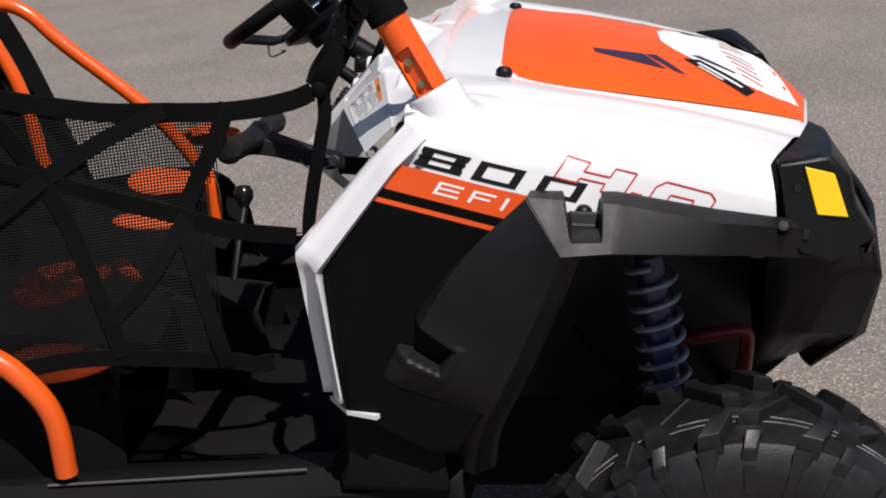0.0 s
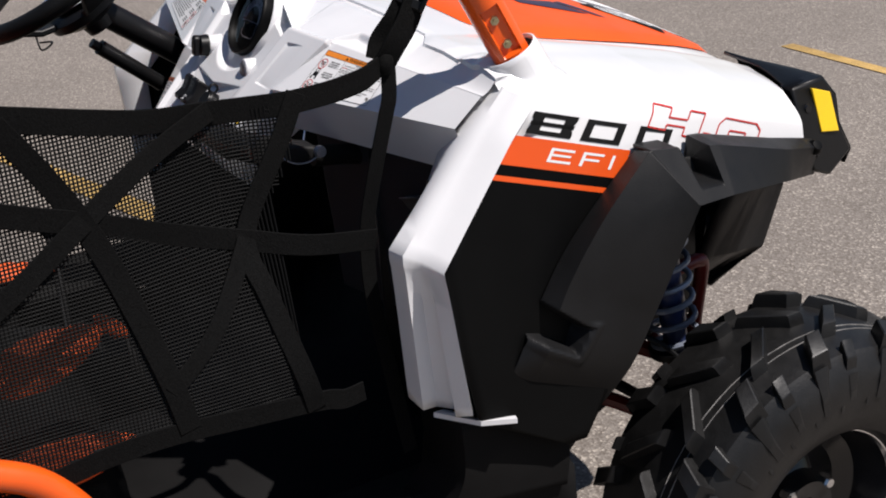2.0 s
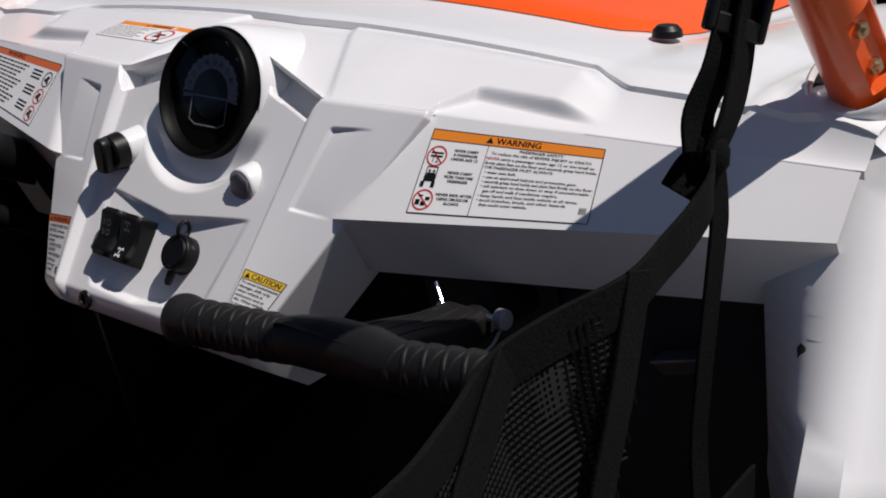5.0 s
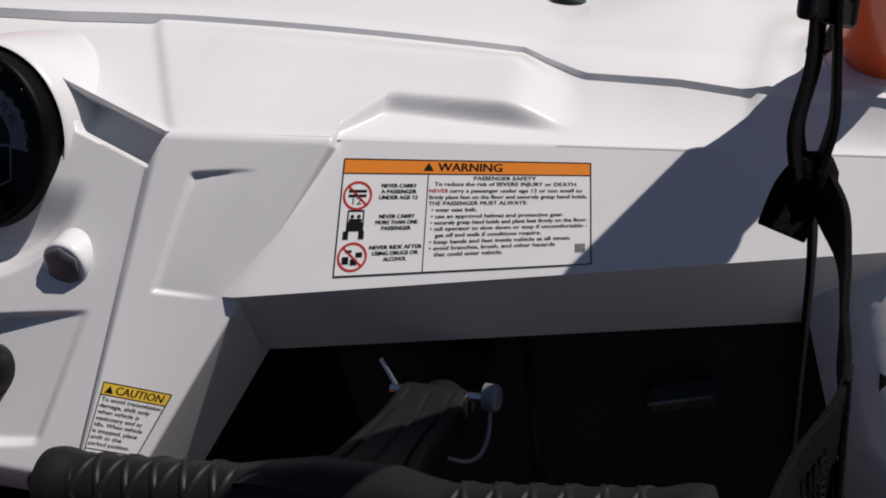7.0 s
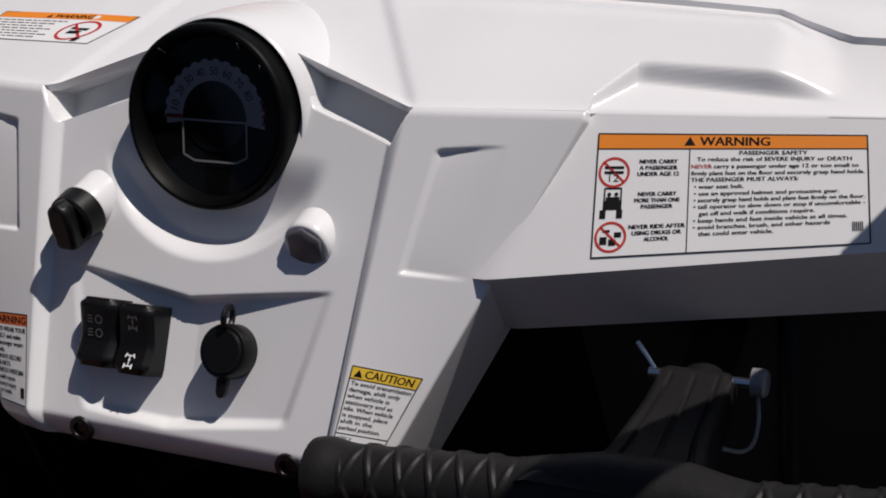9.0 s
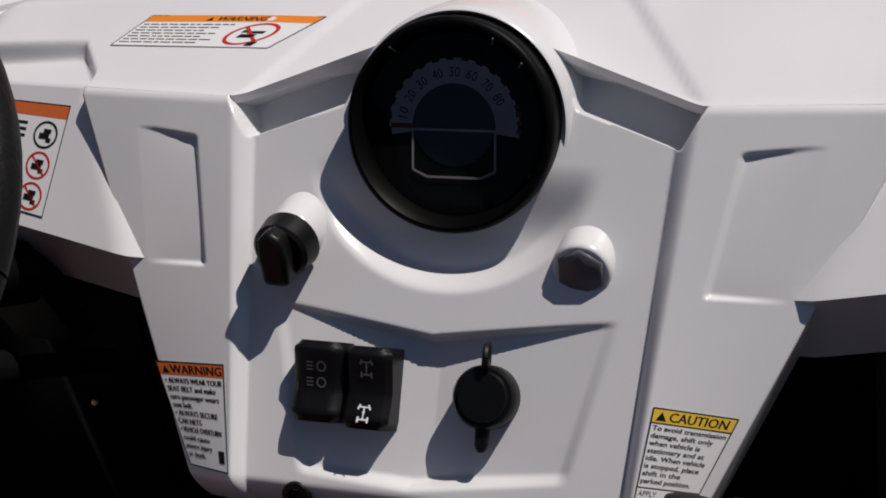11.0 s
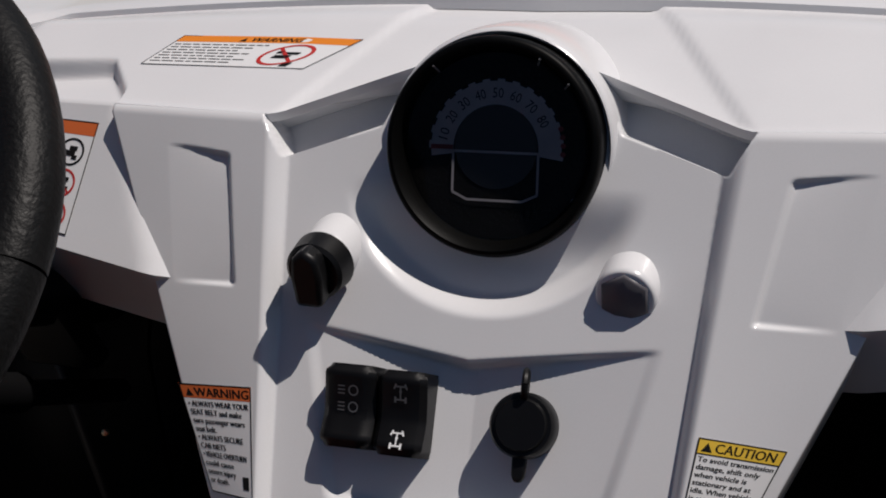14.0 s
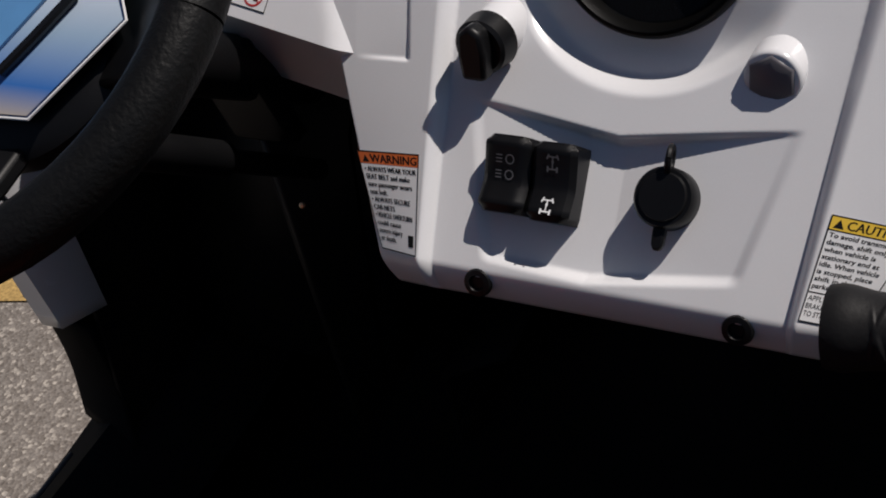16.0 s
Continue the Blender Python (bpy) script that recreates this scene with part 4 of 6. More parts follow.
def wheel(x, y, z, s, steer):
    w = new("front_wheel")
    w.parent = car
    part("tyre", tyre_mesh(), RUBBER, w, "black knobbly off-road tyre", sharp=30)
    part("rim", lathe([(0.02, 0.040), (0.05, 0.045), (0.06, 0.015), (0.10, -0.005), (0.130, 0.012), (0.143, 0.050), (0.151, 0.071), (0.158, 0.073), (0.161, 0.068), (0.153, 0.060), (0.146, 0.0), (0.146, -0.08)], 56), BLACK_GLOSS, w, "black wheel rim with a machined lip", sharp=35)
    part("rim_lip", lathe([(0.148, 0.069), (0.152, 0.0755), (0.159, 0.0775), (0.164, 0.073)], 64), CHROME, w, "bright machined rim lip")
    for h, r in ((0.034, 0.3108), (0.048, 0.3101)):
        part("tread_line", lathe([(r - 0.001, h - 0.0006), (r + 0.0006, h), (r - 0.001, h + 0.0006)], 72), MOULD_AND_GLINT, w, "thin pale mould line on the tread")
    for k in range(4):
        a = math.pi / 4 + k * math.pi / 2
        part("wheel_nut", moved(lathe([(0, 0.022), (0.008, 0.022), (0.0105, 0.018), (0.0105, 0)], 6), Matrix.Translation((0.055 * math.cos(a), 0.055 * math.sin(a), 0.030))), CHROME, w, "chrome wheel nut", sharp=20)
    w.matrix_local = Matrix.Translation((x, y, z)) @ Matrix.Rotation(steer, 4, "Z") @ axis_frame((0, 0, 0), (s, 0, 0), (0, 1, 0)) @ Matrix.Diagonal((1.0, 0.995, 0.995, 1))
    return w


wheel(0.690, 0.628, 0.328, 1, 0.0)
wheel(-0.690, 0.628, 0.328, -1, 0.0)

# dark frame box and skid plate between the front wheels
part("front_frame", loft([
    [(-0.22, y, z1), (-0.30, y, z1 - 0.05), (-0.30, y, z0 + 0.045), (-0.22, y, z0), (0.22, y, z0), (0.30, y, z0 + 0.045), (0.30, y, z1 - 0.05), (0.22, y, z1)]
    for y, z0, z1 in ((0.16, 0.27, 0.60), (0.30, 0.262, 0.62), (0.46, 0.265, 0.62), (0.555, 0.30, 0.58))
], 2), CABIN_BLACK, car, "dark frame box and skid plate", sharp=30, thick=0.006)

# ---- front suspension
def spring(p0, p1, r, wire, turns):
    p0, p1 = Vector(p0), Vector(p1)
    m = axis_frame(p0, p1 - p0)
    L = (p1 - p0).length
    n = int(turns * 20)
    return tube([m @ Vector((r * math.cos(2 * math.pi * turns * k / n), r * math.sin(2 * math.pi * turns * k / n), L * k / n)) for k in range(n + 1)], wire, 7)


for s in (1, -1):
    top, low = Vector((0.482, 0.528, 0.805)), Vector((0.510, 0.556, 0.49))
    shock = part("shock_absorber", flip(tube([top, top.lerp(low, 0.55), low], 0.022, 16, radii=[0.024, 0.024, 0.014]), s), BLUE_SHOCK, car, "blue shock absorber in a coil spring")
    part("coil_spring", flip(spring(top.lerp(low, 0.04), top.lerp(low, 0.80), 0.037, 0.0050, 7.5), s), BLUE_STEEL, shock, "pale blue-grey coil spring")
    part("spring_seat", flip(moved(lathe([(0.02, 0), (0.046, 0), (0.046, 0.012), (0.02, 0.012)], 24), axis_frame(top.lerp(low, 0.80), low - top)), s), BLACK_SMOOTH, shock)
    for z, dz in ((0.40, 0.02), (0.52, 0.01)):
        arm = tube([(0.20, 0.42, z + dz), (0.38, 0.52, z), (0.55, 0.60, z - dz)], 0.014, 10)
        add(arm, tube([(0.20, 0.72, z + dz), (0.38, 0.66, z), (0.55, 0.61, z - dz)], 0.014, 10))
        part("control_arm", flip(arm, s), RED_PAINT, car, "red tubular control arm")
    part("tie_rod", flip(tube([(0.25, 0.47, 0.47), (0.42, 0.50, 0.455), (0.58, 0.53, 0.44)], 0.010, 10), s), BLACK_SMOOTH, car, "black steering tie rod")
    part("brake_hose", flip(tube(curve_through([(0.40, 0.40, 0.66), (0.46, 0.46, 0.60), (0.53, 0.52, 0.56), (0.58, 0.56, 0.46)], 6), 0.0045, 8), s), BLACK_SMOOTH, car, "black brake hose")
    fr = tube(curve_through([(0.345, 0.580, 0.612), (0.395, 0.598, 0.624), (0.405, 0.640, 0.632), (0.405, 0.678, 0.634), (0.402, 0.688, 0.615), (0.400, 0.676, 0.530), (0.400, 0.670, 0.470)], 5), 0.0125, 12)
    part("frame_tube", flip(fr, s), RED_PAINT, car, "red bent frame tube")

# ---- roll bar front legs in their cuffs
for s in (1, -1):
    base, up = Vector((0.5765, 0.257, 1.040)), Vector((-0.090, -0.430, 0.898)).normalized()
    barp = [base, base + up * 0.30, base + up * 0.62, base + up * 0.80 + Vector((-0.01, -0.05, -0.01))]
    ax = axis_frame(base + up * 0.118, (0.93, -0.28, -0.04), up)
    inv = ax.inverted()
    along = [0, 0.05] + [0.074 + 0.003 * k for k in range(30)] + [0.19, 0.25, 0.30, 0.62]
    bm = tube([base + up * q for q in along] + [barp[-1]], 0.0255, 56)
    for v in bm.verts:
        p = inv @ v.co
        if abs(p.x) < 0.034 and abs(p.y) < 0.0115 and p.z > 0.012:
            p.z = min(p.z, 0.0165)
            v.co = ax @ p
    leg = part("roll_bar", flip(bm, s), ORANGE_PAINT, car, "orange steel roll bar leg")
    for d in (-0.019, 0.017):
        part("bolt", flip(moved(lathe([(0, 0.008), (0.0030, 0.008), (0.0034, 0.005), (0.0062, 0.005), (0.0066, 0)], 6), ax @ Matrix.Translation((d, 0, 0.0160))), s), STEEL, leg, "zinc plated hex bolt", sharp=20)
    cm = axis_frame(Vector((0.567, 0.223, 1.112)), up, (1, 0, 0))
    rings = []
    for dz, rr, lay in ((-0.012, 0.0335, 0), (0.0, 0.0345, 0), (0.003, 0.0365, 0), (0.002, 0.0390, 0), (-0.005, 0.0402, 0), (-0.014, 0.0415, 0), (-0.023, 0.0430, 0.15), (-0.031, 0.0450, 0.45), (-0.037, 0.0480, 0.8), (-0.041, 0.0520, 1.0), (-0.045, 0.0580, 1.0)):
        ring_pts = []
        for k in range(49):
            t = 2 * math.pi * k / 48
            p = cm @ Vector((rr * math.cos(t), rr * math.sin(t), dz))
            floor_z = hood_z(min(p.x, 0.60), p.y) - 0.0286 * math.asin(min(1, max(0, p.x - 0.60) / 0.043)) + (0.0012 if rr < 0.050 else -0.0015 if rr < 0.055 else -0.006)
            p.z += (floor_z - p.z) * lay
            ring_pts.append(p)
        rings.append(ring_pts)
    part("bar_cuff", flip(grid(rings), s), WHITE, car, "white flared cuff round the roll bar", sharp=60)
    part("cuff_seal", flip(moved(lathe([(0.0345, -0.002), (0.029, -0.010), (0.0225, -0.012)], 36), cm), s), BLACK_SMOOTH, car)


# ---------------------------------------------------------------- cabin shell
part("firewall", grid([[(x, 0.30, 1.00), (x, 0.34, 0.72), (x, 0.20, 0.46), (x, -0.02, 0.42), (x, -0.9, 0.42)] for x in (-0.61, 0.61)]), CABIN_BLACK, car, "black moulded footwell", sharp=60, thick=-0.01)
part("under_dash", grid([[(x, 0.165, 0.975), (x, 0.170, 0.92), (x, 0.29, 0.93)] for x in (-0.55, 0.55)]), CABIN_BLACK, car, "black underside of the dashboard", thick=0.006)
for s in (1, -1):
    part("sill", flip(loft([
        ((0.50, -0.95, 0.50), (0.62, -0.95, 0.525), (0.66, -0.95, 0.50), (0.66, -0.95, 0.40)),
        ((0.50, -0.35, 0.50), (0.62, -0.35, 0.528), (0.66, -0.35, 0.50), (0.66, -0.35, 0.40)),
        ((0.50, 0.05, 0.50), (0.62, 0.05, 0.535), (0.67, 0.05, 0.51), (0.67, 0.05, 0.40)),
        ((0.50, 0.22, 0.52), (0.62, 0.22, 0.56), (0.69, 0.22, 0.54), (0.70, 0.22, 0.40)),
    ], 5), s), CABIN_BLACK, car, "black moulded door sill", sharp=30, thick=0.008)
    # highlight along the scuffed sill edge, painted as a grey line
    part("sill_highlight", flip(tube([(0.628, -0.46, 0.529), (0.630, -0.25, 0.532), (0.632, -0.03, 0.537)], 0.0024, 8), s), LIT_EDGE_GREY, car, "painted highlight along the scuffed door sill edge")
    part("door_post", flip(loft([
        ((0.60, 0.030, 0.66), (0.68, 0.050, 0.66), (0.70, 0.20, 0.66)),
        ((0.60, 0.030, 0.58), (0.68, 0.050, 0.58), (0.71, 0.20, 0.58)),
        ((0.58, 0.000, 0.52), (0.67, 0.030, 0.52), (0.70, 0.20, 0.52)),
    ], 5), s), CABIN_BLACK, car, "black lower door post", sharp=40, thick=0.008)
    part("kick_panel", flip(grid([[(0.590, 0.075, 0.97), (0.600, 0.05, 0.70), (0.60, 0.02, 0.52)], [(0.585, 0.30, 0.98), (0.60, 0.32, 0.70), (0.60, 0.22, 0.45)]]), s), CABIN_BLACK, car, "black kick panel", thick=0.006)

# unseen panel, added to keep low light from behind off the dash
part("rear_light_block", loft([((-0.62, -1.03, 0.42), (-0.62, -1.06, 0.80), (-0.60, -1.10, 1.10)), ((0, -1.05, 0.42), (0, -1.08, 0.80), (0, -1.12, 1.10)), ((0.62, -1.03, 0.42), (0.62, -1.06, 0.80), (0.60, -1.10, 1.10))], 3), CABIN_BLACK, car, "unseen black panel added behind the seats to block light", thick=0.01)
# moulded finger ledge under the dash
# panel colour lightened to stand in for light under the dash
part("glove_panel", slab([(0.235, 0.072, 0.955), (0.560, 0.150, 0.960), (0.565, 0.155, 0.70), (0.250, 0.085, 0.70)], (0, 0.006, 0)), LIT_PANEL_BLACK, car, "black panel under the passenger dash, lightened to look lit", bevel=0.003)
# ledge face coloured grey as if faintly lit
part("footwell_recess", slab([(0.440, 0.105, 0.897), (0.484, 0.107, 0.910), (0.483, 0.122, 0.887), (0.441, 0.120, 0.874)], (0, 0.018, 0.0)), LIT_EDGE_GREY, car, "moulded finger ledge, its faint light put into the grey", bevel=0.0015)
# glint on the ledge's upper edge, laid on as a pale line
part("ledge_glint", tube([(0.441, 0.1042, 0.8975), (0.4835, 0.1062, 0.9103)], 0.0012, 6), MOULD_AND_GLINT, car, "pale line painted as the glint along the ledge")
part("footwell_screw", moved(lathe([(0, 0.0016), (0.0022, 0.0012), (0.003, 0)], 14), axis_frame((-0.310, 0.06, 0.845), (0.2, -0.9, 0.4))), STEEL, car, "small bright screw")
part("fuse_cover", slab([(-0.355, 0.055, 1.005), (-0.300, 0.055, 1.005), (-0.300, 0.085, 0.90), (-0.36, 0.085, 0.90)], (0, -0.02, 0)), BLACK_SMOOTH, car, "black cover under the dashboard", bevel=0.004)
part("cover_edge", tube([(-0.345, 0.035, 1.004), (-0.312, 0.035, 1.004)], 0.0022, 8), CHROME, car, "bright metal edge")

# ---------------------------------------------------------------- gauge
GC = Vector((0.001, 0.0768, 1.0901))
GAX = Vector((0.0, -0.875, 0.483)).normalized()
GM = axis_frame(GC, GAX)
gauge = new("speedometer")
gauge.parent = car
pod = lathe([(0.0760, -0.125), (0.0742, -0.090), (0.0722, -0.055), (0.0695, -0.028), (0.0668, -0.012), (0.0654, -0.0075), (0.0640, -0.0065), (0.0628, -0.0085), (0.0620, -0.03)], 128)
part("cowl", moved(pod, GM), WHITE, gauge, "white conical pod around the gauge", sharp=70)
rows = []
for r, z in ((0.0578, -0.045), (0.0600, -0.030), (0.0611, -0.012), (0.0613, 0.004), (0.0605, 0.0080), (0.0590, 0.0096), (0.0572, 0.0096), (0.0555, 0.0075), (0.0538, 0.0030), (0.0522, -0.0030), (0.0480, -0.0036)):
    row = []
    for k in range(144):
        a = 2 * math.pi * k / 144
        # crimped teeth round the lower rear edge
        tooth = 0.0011 if z < -0.02 and k % 9 < 4 else 0.0
        row.append(((r + tooth) * math.cos(a), (r + tooth) * math.sin(a), z))
    rows.append(row)
part("bezel", moved(grid(rows, close=True), GM), BLACK_DECAL, gauge, "black bezel with a crimped edge", sharp=50)
part("dial", moved(lathe([(0, -0.0032), (0.0518, -0.0032)], 72), GM), CABIN_BLACK, gauge, "black dial")


def dp(a, b):
    return GM @ Vector((a, b, -0.0024))


def dp2(a, b):
    return GM @ Vector((a, b, -0.0018))


bm = bmesh.new()
n = 60
for k in range(n):
    a, b = radians(-8 + 196 * k / n), radians(-8 + 196 * (k + 1) / n)
    wob = 0.0012 if k % 4 < 2 else 0
    patch(bm, dp, [(r * math.cos(t), r * math.sin(t) - 0.001) for r, t in ((0.0245, a), (0.0375 + wob, a), (0.0375 + wob, b), (0.0245, b))])
frame_lines(bm, dp, [(-0.0245, -0.003), (-0.0245, -0.026), (-0.016, -0.030), (0.016, -0.030), (0.0245, -0.026), (0.0245, -0.003)], 0.0013)
ink("dial_scale", bm, DIAL_INK, gauge, "grey speed scale and screen outline")
bm = bmesh.new()
for k, t in enumerate("10 20 30 40 50 60 70 80".split()):
    a = radians(166 - 19.3 * k)
    m = Matrix.Translation((0.031 * math.cos(a), 0.031 * math.sin(a) - 0.001, 0)) @ Matrix.Rotation(a - math.pi / 2, 4, "Z")
    write(bm, lambda p, q: GM @ (m @ Vector((p, q, 0)) + Vector((0, 0, -0.0022))), t, 0, -0.0028, 0.0056, width=0.0062, align="c")
ink("dial_figures", bm, BLACK_INK, gauge, "black speed figures")
bm = bmesh.new()
bar(bm, dp2, -0.0375, -0.001, -0.0245, -0.001, 0.0026)
ink("needle", bm, RED_DIM, gauge, "dark red needle")
for k in range(4):
    a = radians(-4 + 7 * k)
    bm = bmesh.new()
    ring(bm, dp2, 0.0385 * math.cos(a), 0.0385 * math.sin(a), 0, 0.0016, 8)
    ink("warning_mark", bm, RED_DIM, gauge, "dark red warning mark")
part("screen", moved(lathe([(0, -0.0028), (0.0236, -0.0028)], 48), GM), BLACK_GLOSS, gauge, "unlit round screen")
for a0 in (62, 40, 128):
    a = radians(a0)
    part("bezel_notch", tube([GM @ Vector((0.0515 * math.cos(a), 0.0515 * math.sin(a), 0.0045)), GM @ Vector((0.0555 * math.cos(a), 0.0555 * math.sin(a), 0.0092))], 0.0006, 6), GREY_INK, gauge)
lens = part("lens", moved(lathe([(0, 0.0045), (0.03, 0.0040), (0.052, 0.0030)], 64), GM), LENS, gauge, "clear gauge lens")
lens.visible_shadow = False

# ---------------------------------------------------------------- key switch, plug, rockers, outlet cap
BAX = Vector((-0.06, -0.985, 0.15)).normalized()
PLUG_AT, KNOB_AT = Vector((0.0800, 0.0250, 1.0315)), Vector((-0.0920, 0.0280, 1.0395))
for at in (PLUG_AT, KNOB_AT):
    part("boss", moved(lathe([(0.0215, -0.034), (0.0186, -0.022), (0.0176, -0.012), (0.0169, -0.004), (0.0162, -0.0008), (0.0150, 0.0), (0, 0.0)], 48), axis_frame(at, BAX)), WHITE, car, "white round switch boss", sharp=60)
m = axis_frame(PLUG_AT, BAX) @ Matrix.Rotation(math.pi / 6, 4, "Z")
# the plug's face is darkened by colour to look shaded
part("blanking_plug", moved(lathe([(0, 0.0020), (0.0130, 0.0020), (0.0144, 0.0010), (0.0148, -0.003)], 6), m), SHADED_PLUG_GREY, car, "hexagonal blanking plug with its shade put into the grey", sharp=60)
m = axis_frame(KNOB_AT, BAX)
key = part("ignition_knob", moved(lathe([(0, 0.0150), (0.0150, 0.0150), (0.0172, 0.0130), (0.0182, 0.004), (0.0186, 0.0)], 32), m), BLACK_SMOOTH, car, "black ignition knob", sharp=40)
wing = slab([m @ Vector(p) for p in ((-0.0080, -0.0170, 0.012), (0.0080, -0.0170, 0.012), (0.0095, 0.0, 0.012), (0.0080, 0.0130, 0.012), (0.0, 0.0185, 0.012), (-0.0080, 0.0130, 0.012), (-0.0095, 0.0, 0.012))], m.to_3x3() @ Vector((0, 0, 0.0135)))
part("knob_wing", wing, BLACK_SMOOTH, key, bevel=0.003)


def rocker(u0, u1, v0, v1):
    """A rocker switch whose two halves meet in a shallow valley."""
    rows = []
    for j in range(25):
        t = j / 24
        v = v0 + (v1 - v0) * t
        hgt = 0.010 + 0.008 * abs(t - 0.42) ** 1.3 / 0.5
        hgt -= 0.0045 * (1 - smooth01(min(t, 1 - t) / 0.12))
        row = [fp(u0, v, -0.012)]
        for k in range(9):
            q = k / 8
            e = min(q, 1 - q)
            ins = 0.0030 * (1 - smooth01(min(t, 1 - t) / 0.10))
            row.append(fp(u0 + ins + (u1 - u0 - 2 * ins) * q, v, hgt - 0.0040 * (1 - smooth01(e / 0.16))))
        row.append(fp(u1, v, -0.012))
        rows.append(row)
    rows = [[Vector(p) - (fp(0, 0, 1) - fp(0, 0, 0)) * 0.02 for p in rows[0]]] + rows + [[Vector(p) - (fp(0, 0, 1) - fp(0, 0, 0)) * 0.02 for p in rows[-1]]]
    return grid(rows)


sw1 = part("rocker_switch", rocker(-0.0815, -0.0512, -0.0550, -0.0090), BLACK_SMOOTH, car, "black headlight rocker switch", sharp=35)
sw2 = part("rocker_switch", rocker(-0.0500, -0.0215, -0.0565, -0.0100), BLACK_SMOOTH, car, "black four-wheel-drive rocker switch", sharp=35)


def axle_sign(bm, put, x, y, k):
    bar(bm, put, x - 4 * k, y - 5 * k, x + 4 * k, y - 5 * k, 1.3 * k)
    bar(bm, put, x, y - 5 * k, x, y + 5 * k, 1.2 * k)
    bar(bm, put, x - 4 * k, y + 5 * k, x + 4 * k, y + 5 * k, 1.2 * k)
    bar(bm, put, x - 4.2 * k, y - 7.4 * k, x - 4.2 * k, y - 2.8 * k, 1.7 * k)
    bar(bm, put, x + 4.2 * k, y - 7.4 * k, x + 4.2 * k, y - 2.8 * k, 1.7 * k)
    bar(bm, put, x - 5.3 * k, y + 3 * k, x - 3.6 * k, y + 7 * k, 1.5 * k)
    bar(bm, put, x + 3.6 * k, y + 7 * k, x + 5.3 * k, y + 3 * k, 1.5 * k)
    ring(bm, put, x, y + 1 * k, 0, 1.2 * k, 10)


def rk(a, b):
    t = (b + 0.0570) / 0.046
    return fp(a, b, 0.0106 + 0.008 * abs(t - 0.42) ** 1.3 / 0.5)


bm = bmesh.new()
axle_sign(bm, rk, -0.0355, -0.0475, 0.0007)
ink("switch_sign", bm, WHITE_INK, sw2, "white drive axle sign")
bm = bmesh.new()
axle_sign(bm, rk, -0.0355, -0.0225, 0.0007)
ink("switch_sign", bm, GREY_INK, sw2, "grey drive axle sign")
bm = bmesh.new()
for y in (-0.0235, -0.0325):
    ring(bm, rk, -0.063, y, 0.0022, 0.0030, 14)
    for k in range(3):
        bar(bm, rk, -0.072, y - 0.002 + 0.002 * k, -0.068, y - 0.002 + 0.002 * k, 0.0007)
ink("switch_sign", bm, GREY_INK, sw1, "grey headlight sign")

CM = axis_frame(fp(0.0315, -0.0325, -0.002), fp(0, 0, 1) - fp(0, 0, 0))
cap = part("outlet_cap", moved(lathe([(0, 0.0125), (0.0135, 0.0125), (0.0145, 0.0105), (0.0165, 0.0105), (0.0178, 0.0085), (0.0180, 0), (0.0180, -0.01)], 40), CM), BLACK_SMOOTH, car, "black rubber power outlet cap", sharp=40)
tab = slab([CM @ Vector(p) for p in ((-0.0042, -0.015, 0.002), (0.0042, -0.015, 0.002), (0.0036, -0.027, 0.002), (0.0020, -0.0305, 0.002), (-0.0020, -0.0305, 0.002), (-0.0036, -0.027, 0.002))], CM.to_3x3() @ Vector((0, 0, 0.0055)))
part("cap_tab", tab, BLACK_SMOOTH, cap, bevel=0.0015)
loop = tube([CM @ Vector((0.0014 * math.cos(a), 0.0215 + 0.0075 * math.sin(a), 0.0085 + 0.0075 * math.cos(a))) for a in [2 * math.pi * k / 20 for k in range(21)]], 0.0021, 8)
part("cap_loop", loop, BLACK_SMOOTH, cap)

for u in (-0.078, 0.083):
    part("dash_screw", moved(lathe([(0, 0.001), (0.004, 0.001), (0.0052, 0.0035), (0.0085, 0.003), (0.0095, 0)], 20), axis_frame(fp(u, -0.0985, console_low(u, -0.0985) + 0.0005), fp(0, -0.4, 1) - fp(0, 0, 0))), BLACK_SMOOTH, car, "black dash screw")


# ---------------------------------------------------------------- printed labels
def bilinear(c):
    """Carries a, b from 0 to 1 over four corners given as top left, top right, bottom right, bottom left; b counts up from the bottom."""
    tl, tr, br, bl = c

    def q(a, b):
        return tuple((tl[i] * (1 - a) + tr[i] * a) * b + (bl[i] * (1 - a) + br[i] * a) * (1 - b) for i in range(2))
    return q


def no_sign(bm_red, put, x, y, r, sx):
    ring(bm_red, put, x, y, r * 0.84, r, 30, sx)
    bar(bm_red, put, x - 0.66 * r * sx, y + 0.66 * r, x + 0.66 * r * sx, y - 0.66 * r, 0.014 * (r / 0.1))


def sheet_label(name, text, corners, depth_of, width, height, tilt_lift=0.0003, n=14, step=0.00012):
    """Makes the film of a label, and gives its mapping in metres of print."""
    q = bilinear(corners)

    def put_at(lift):
        def put(x, y):
            u, v = q(x / width, y / height)
            return depth_of(u, v, lift)
        return put
    holder = new(name)
    holder.parent = car
    holder["label"] = text
    bm = bmesh.new()
    film = put_at(tilt_lift)
    vs = [[bm.verts.new(film(width * i / n, height * j / n)) for i in range(n + 1)] for j in range(n + 1)]
    for j in range(n):
        for i in range(n):
            bm.faces.new((vs[j][i], vs[j][i + 1], vs[j + 1][i + 1], vs[j + 1][i]))
    ink("film", bm, PAPER, holder)
    return holder, put_at(tilt_lift + step), put_at(tilt_lift + 2 * step)


def panel_at(s):
    def f(u, v, lift):
        return fp(u, v, panel_w(u, v) + lift)
    return f


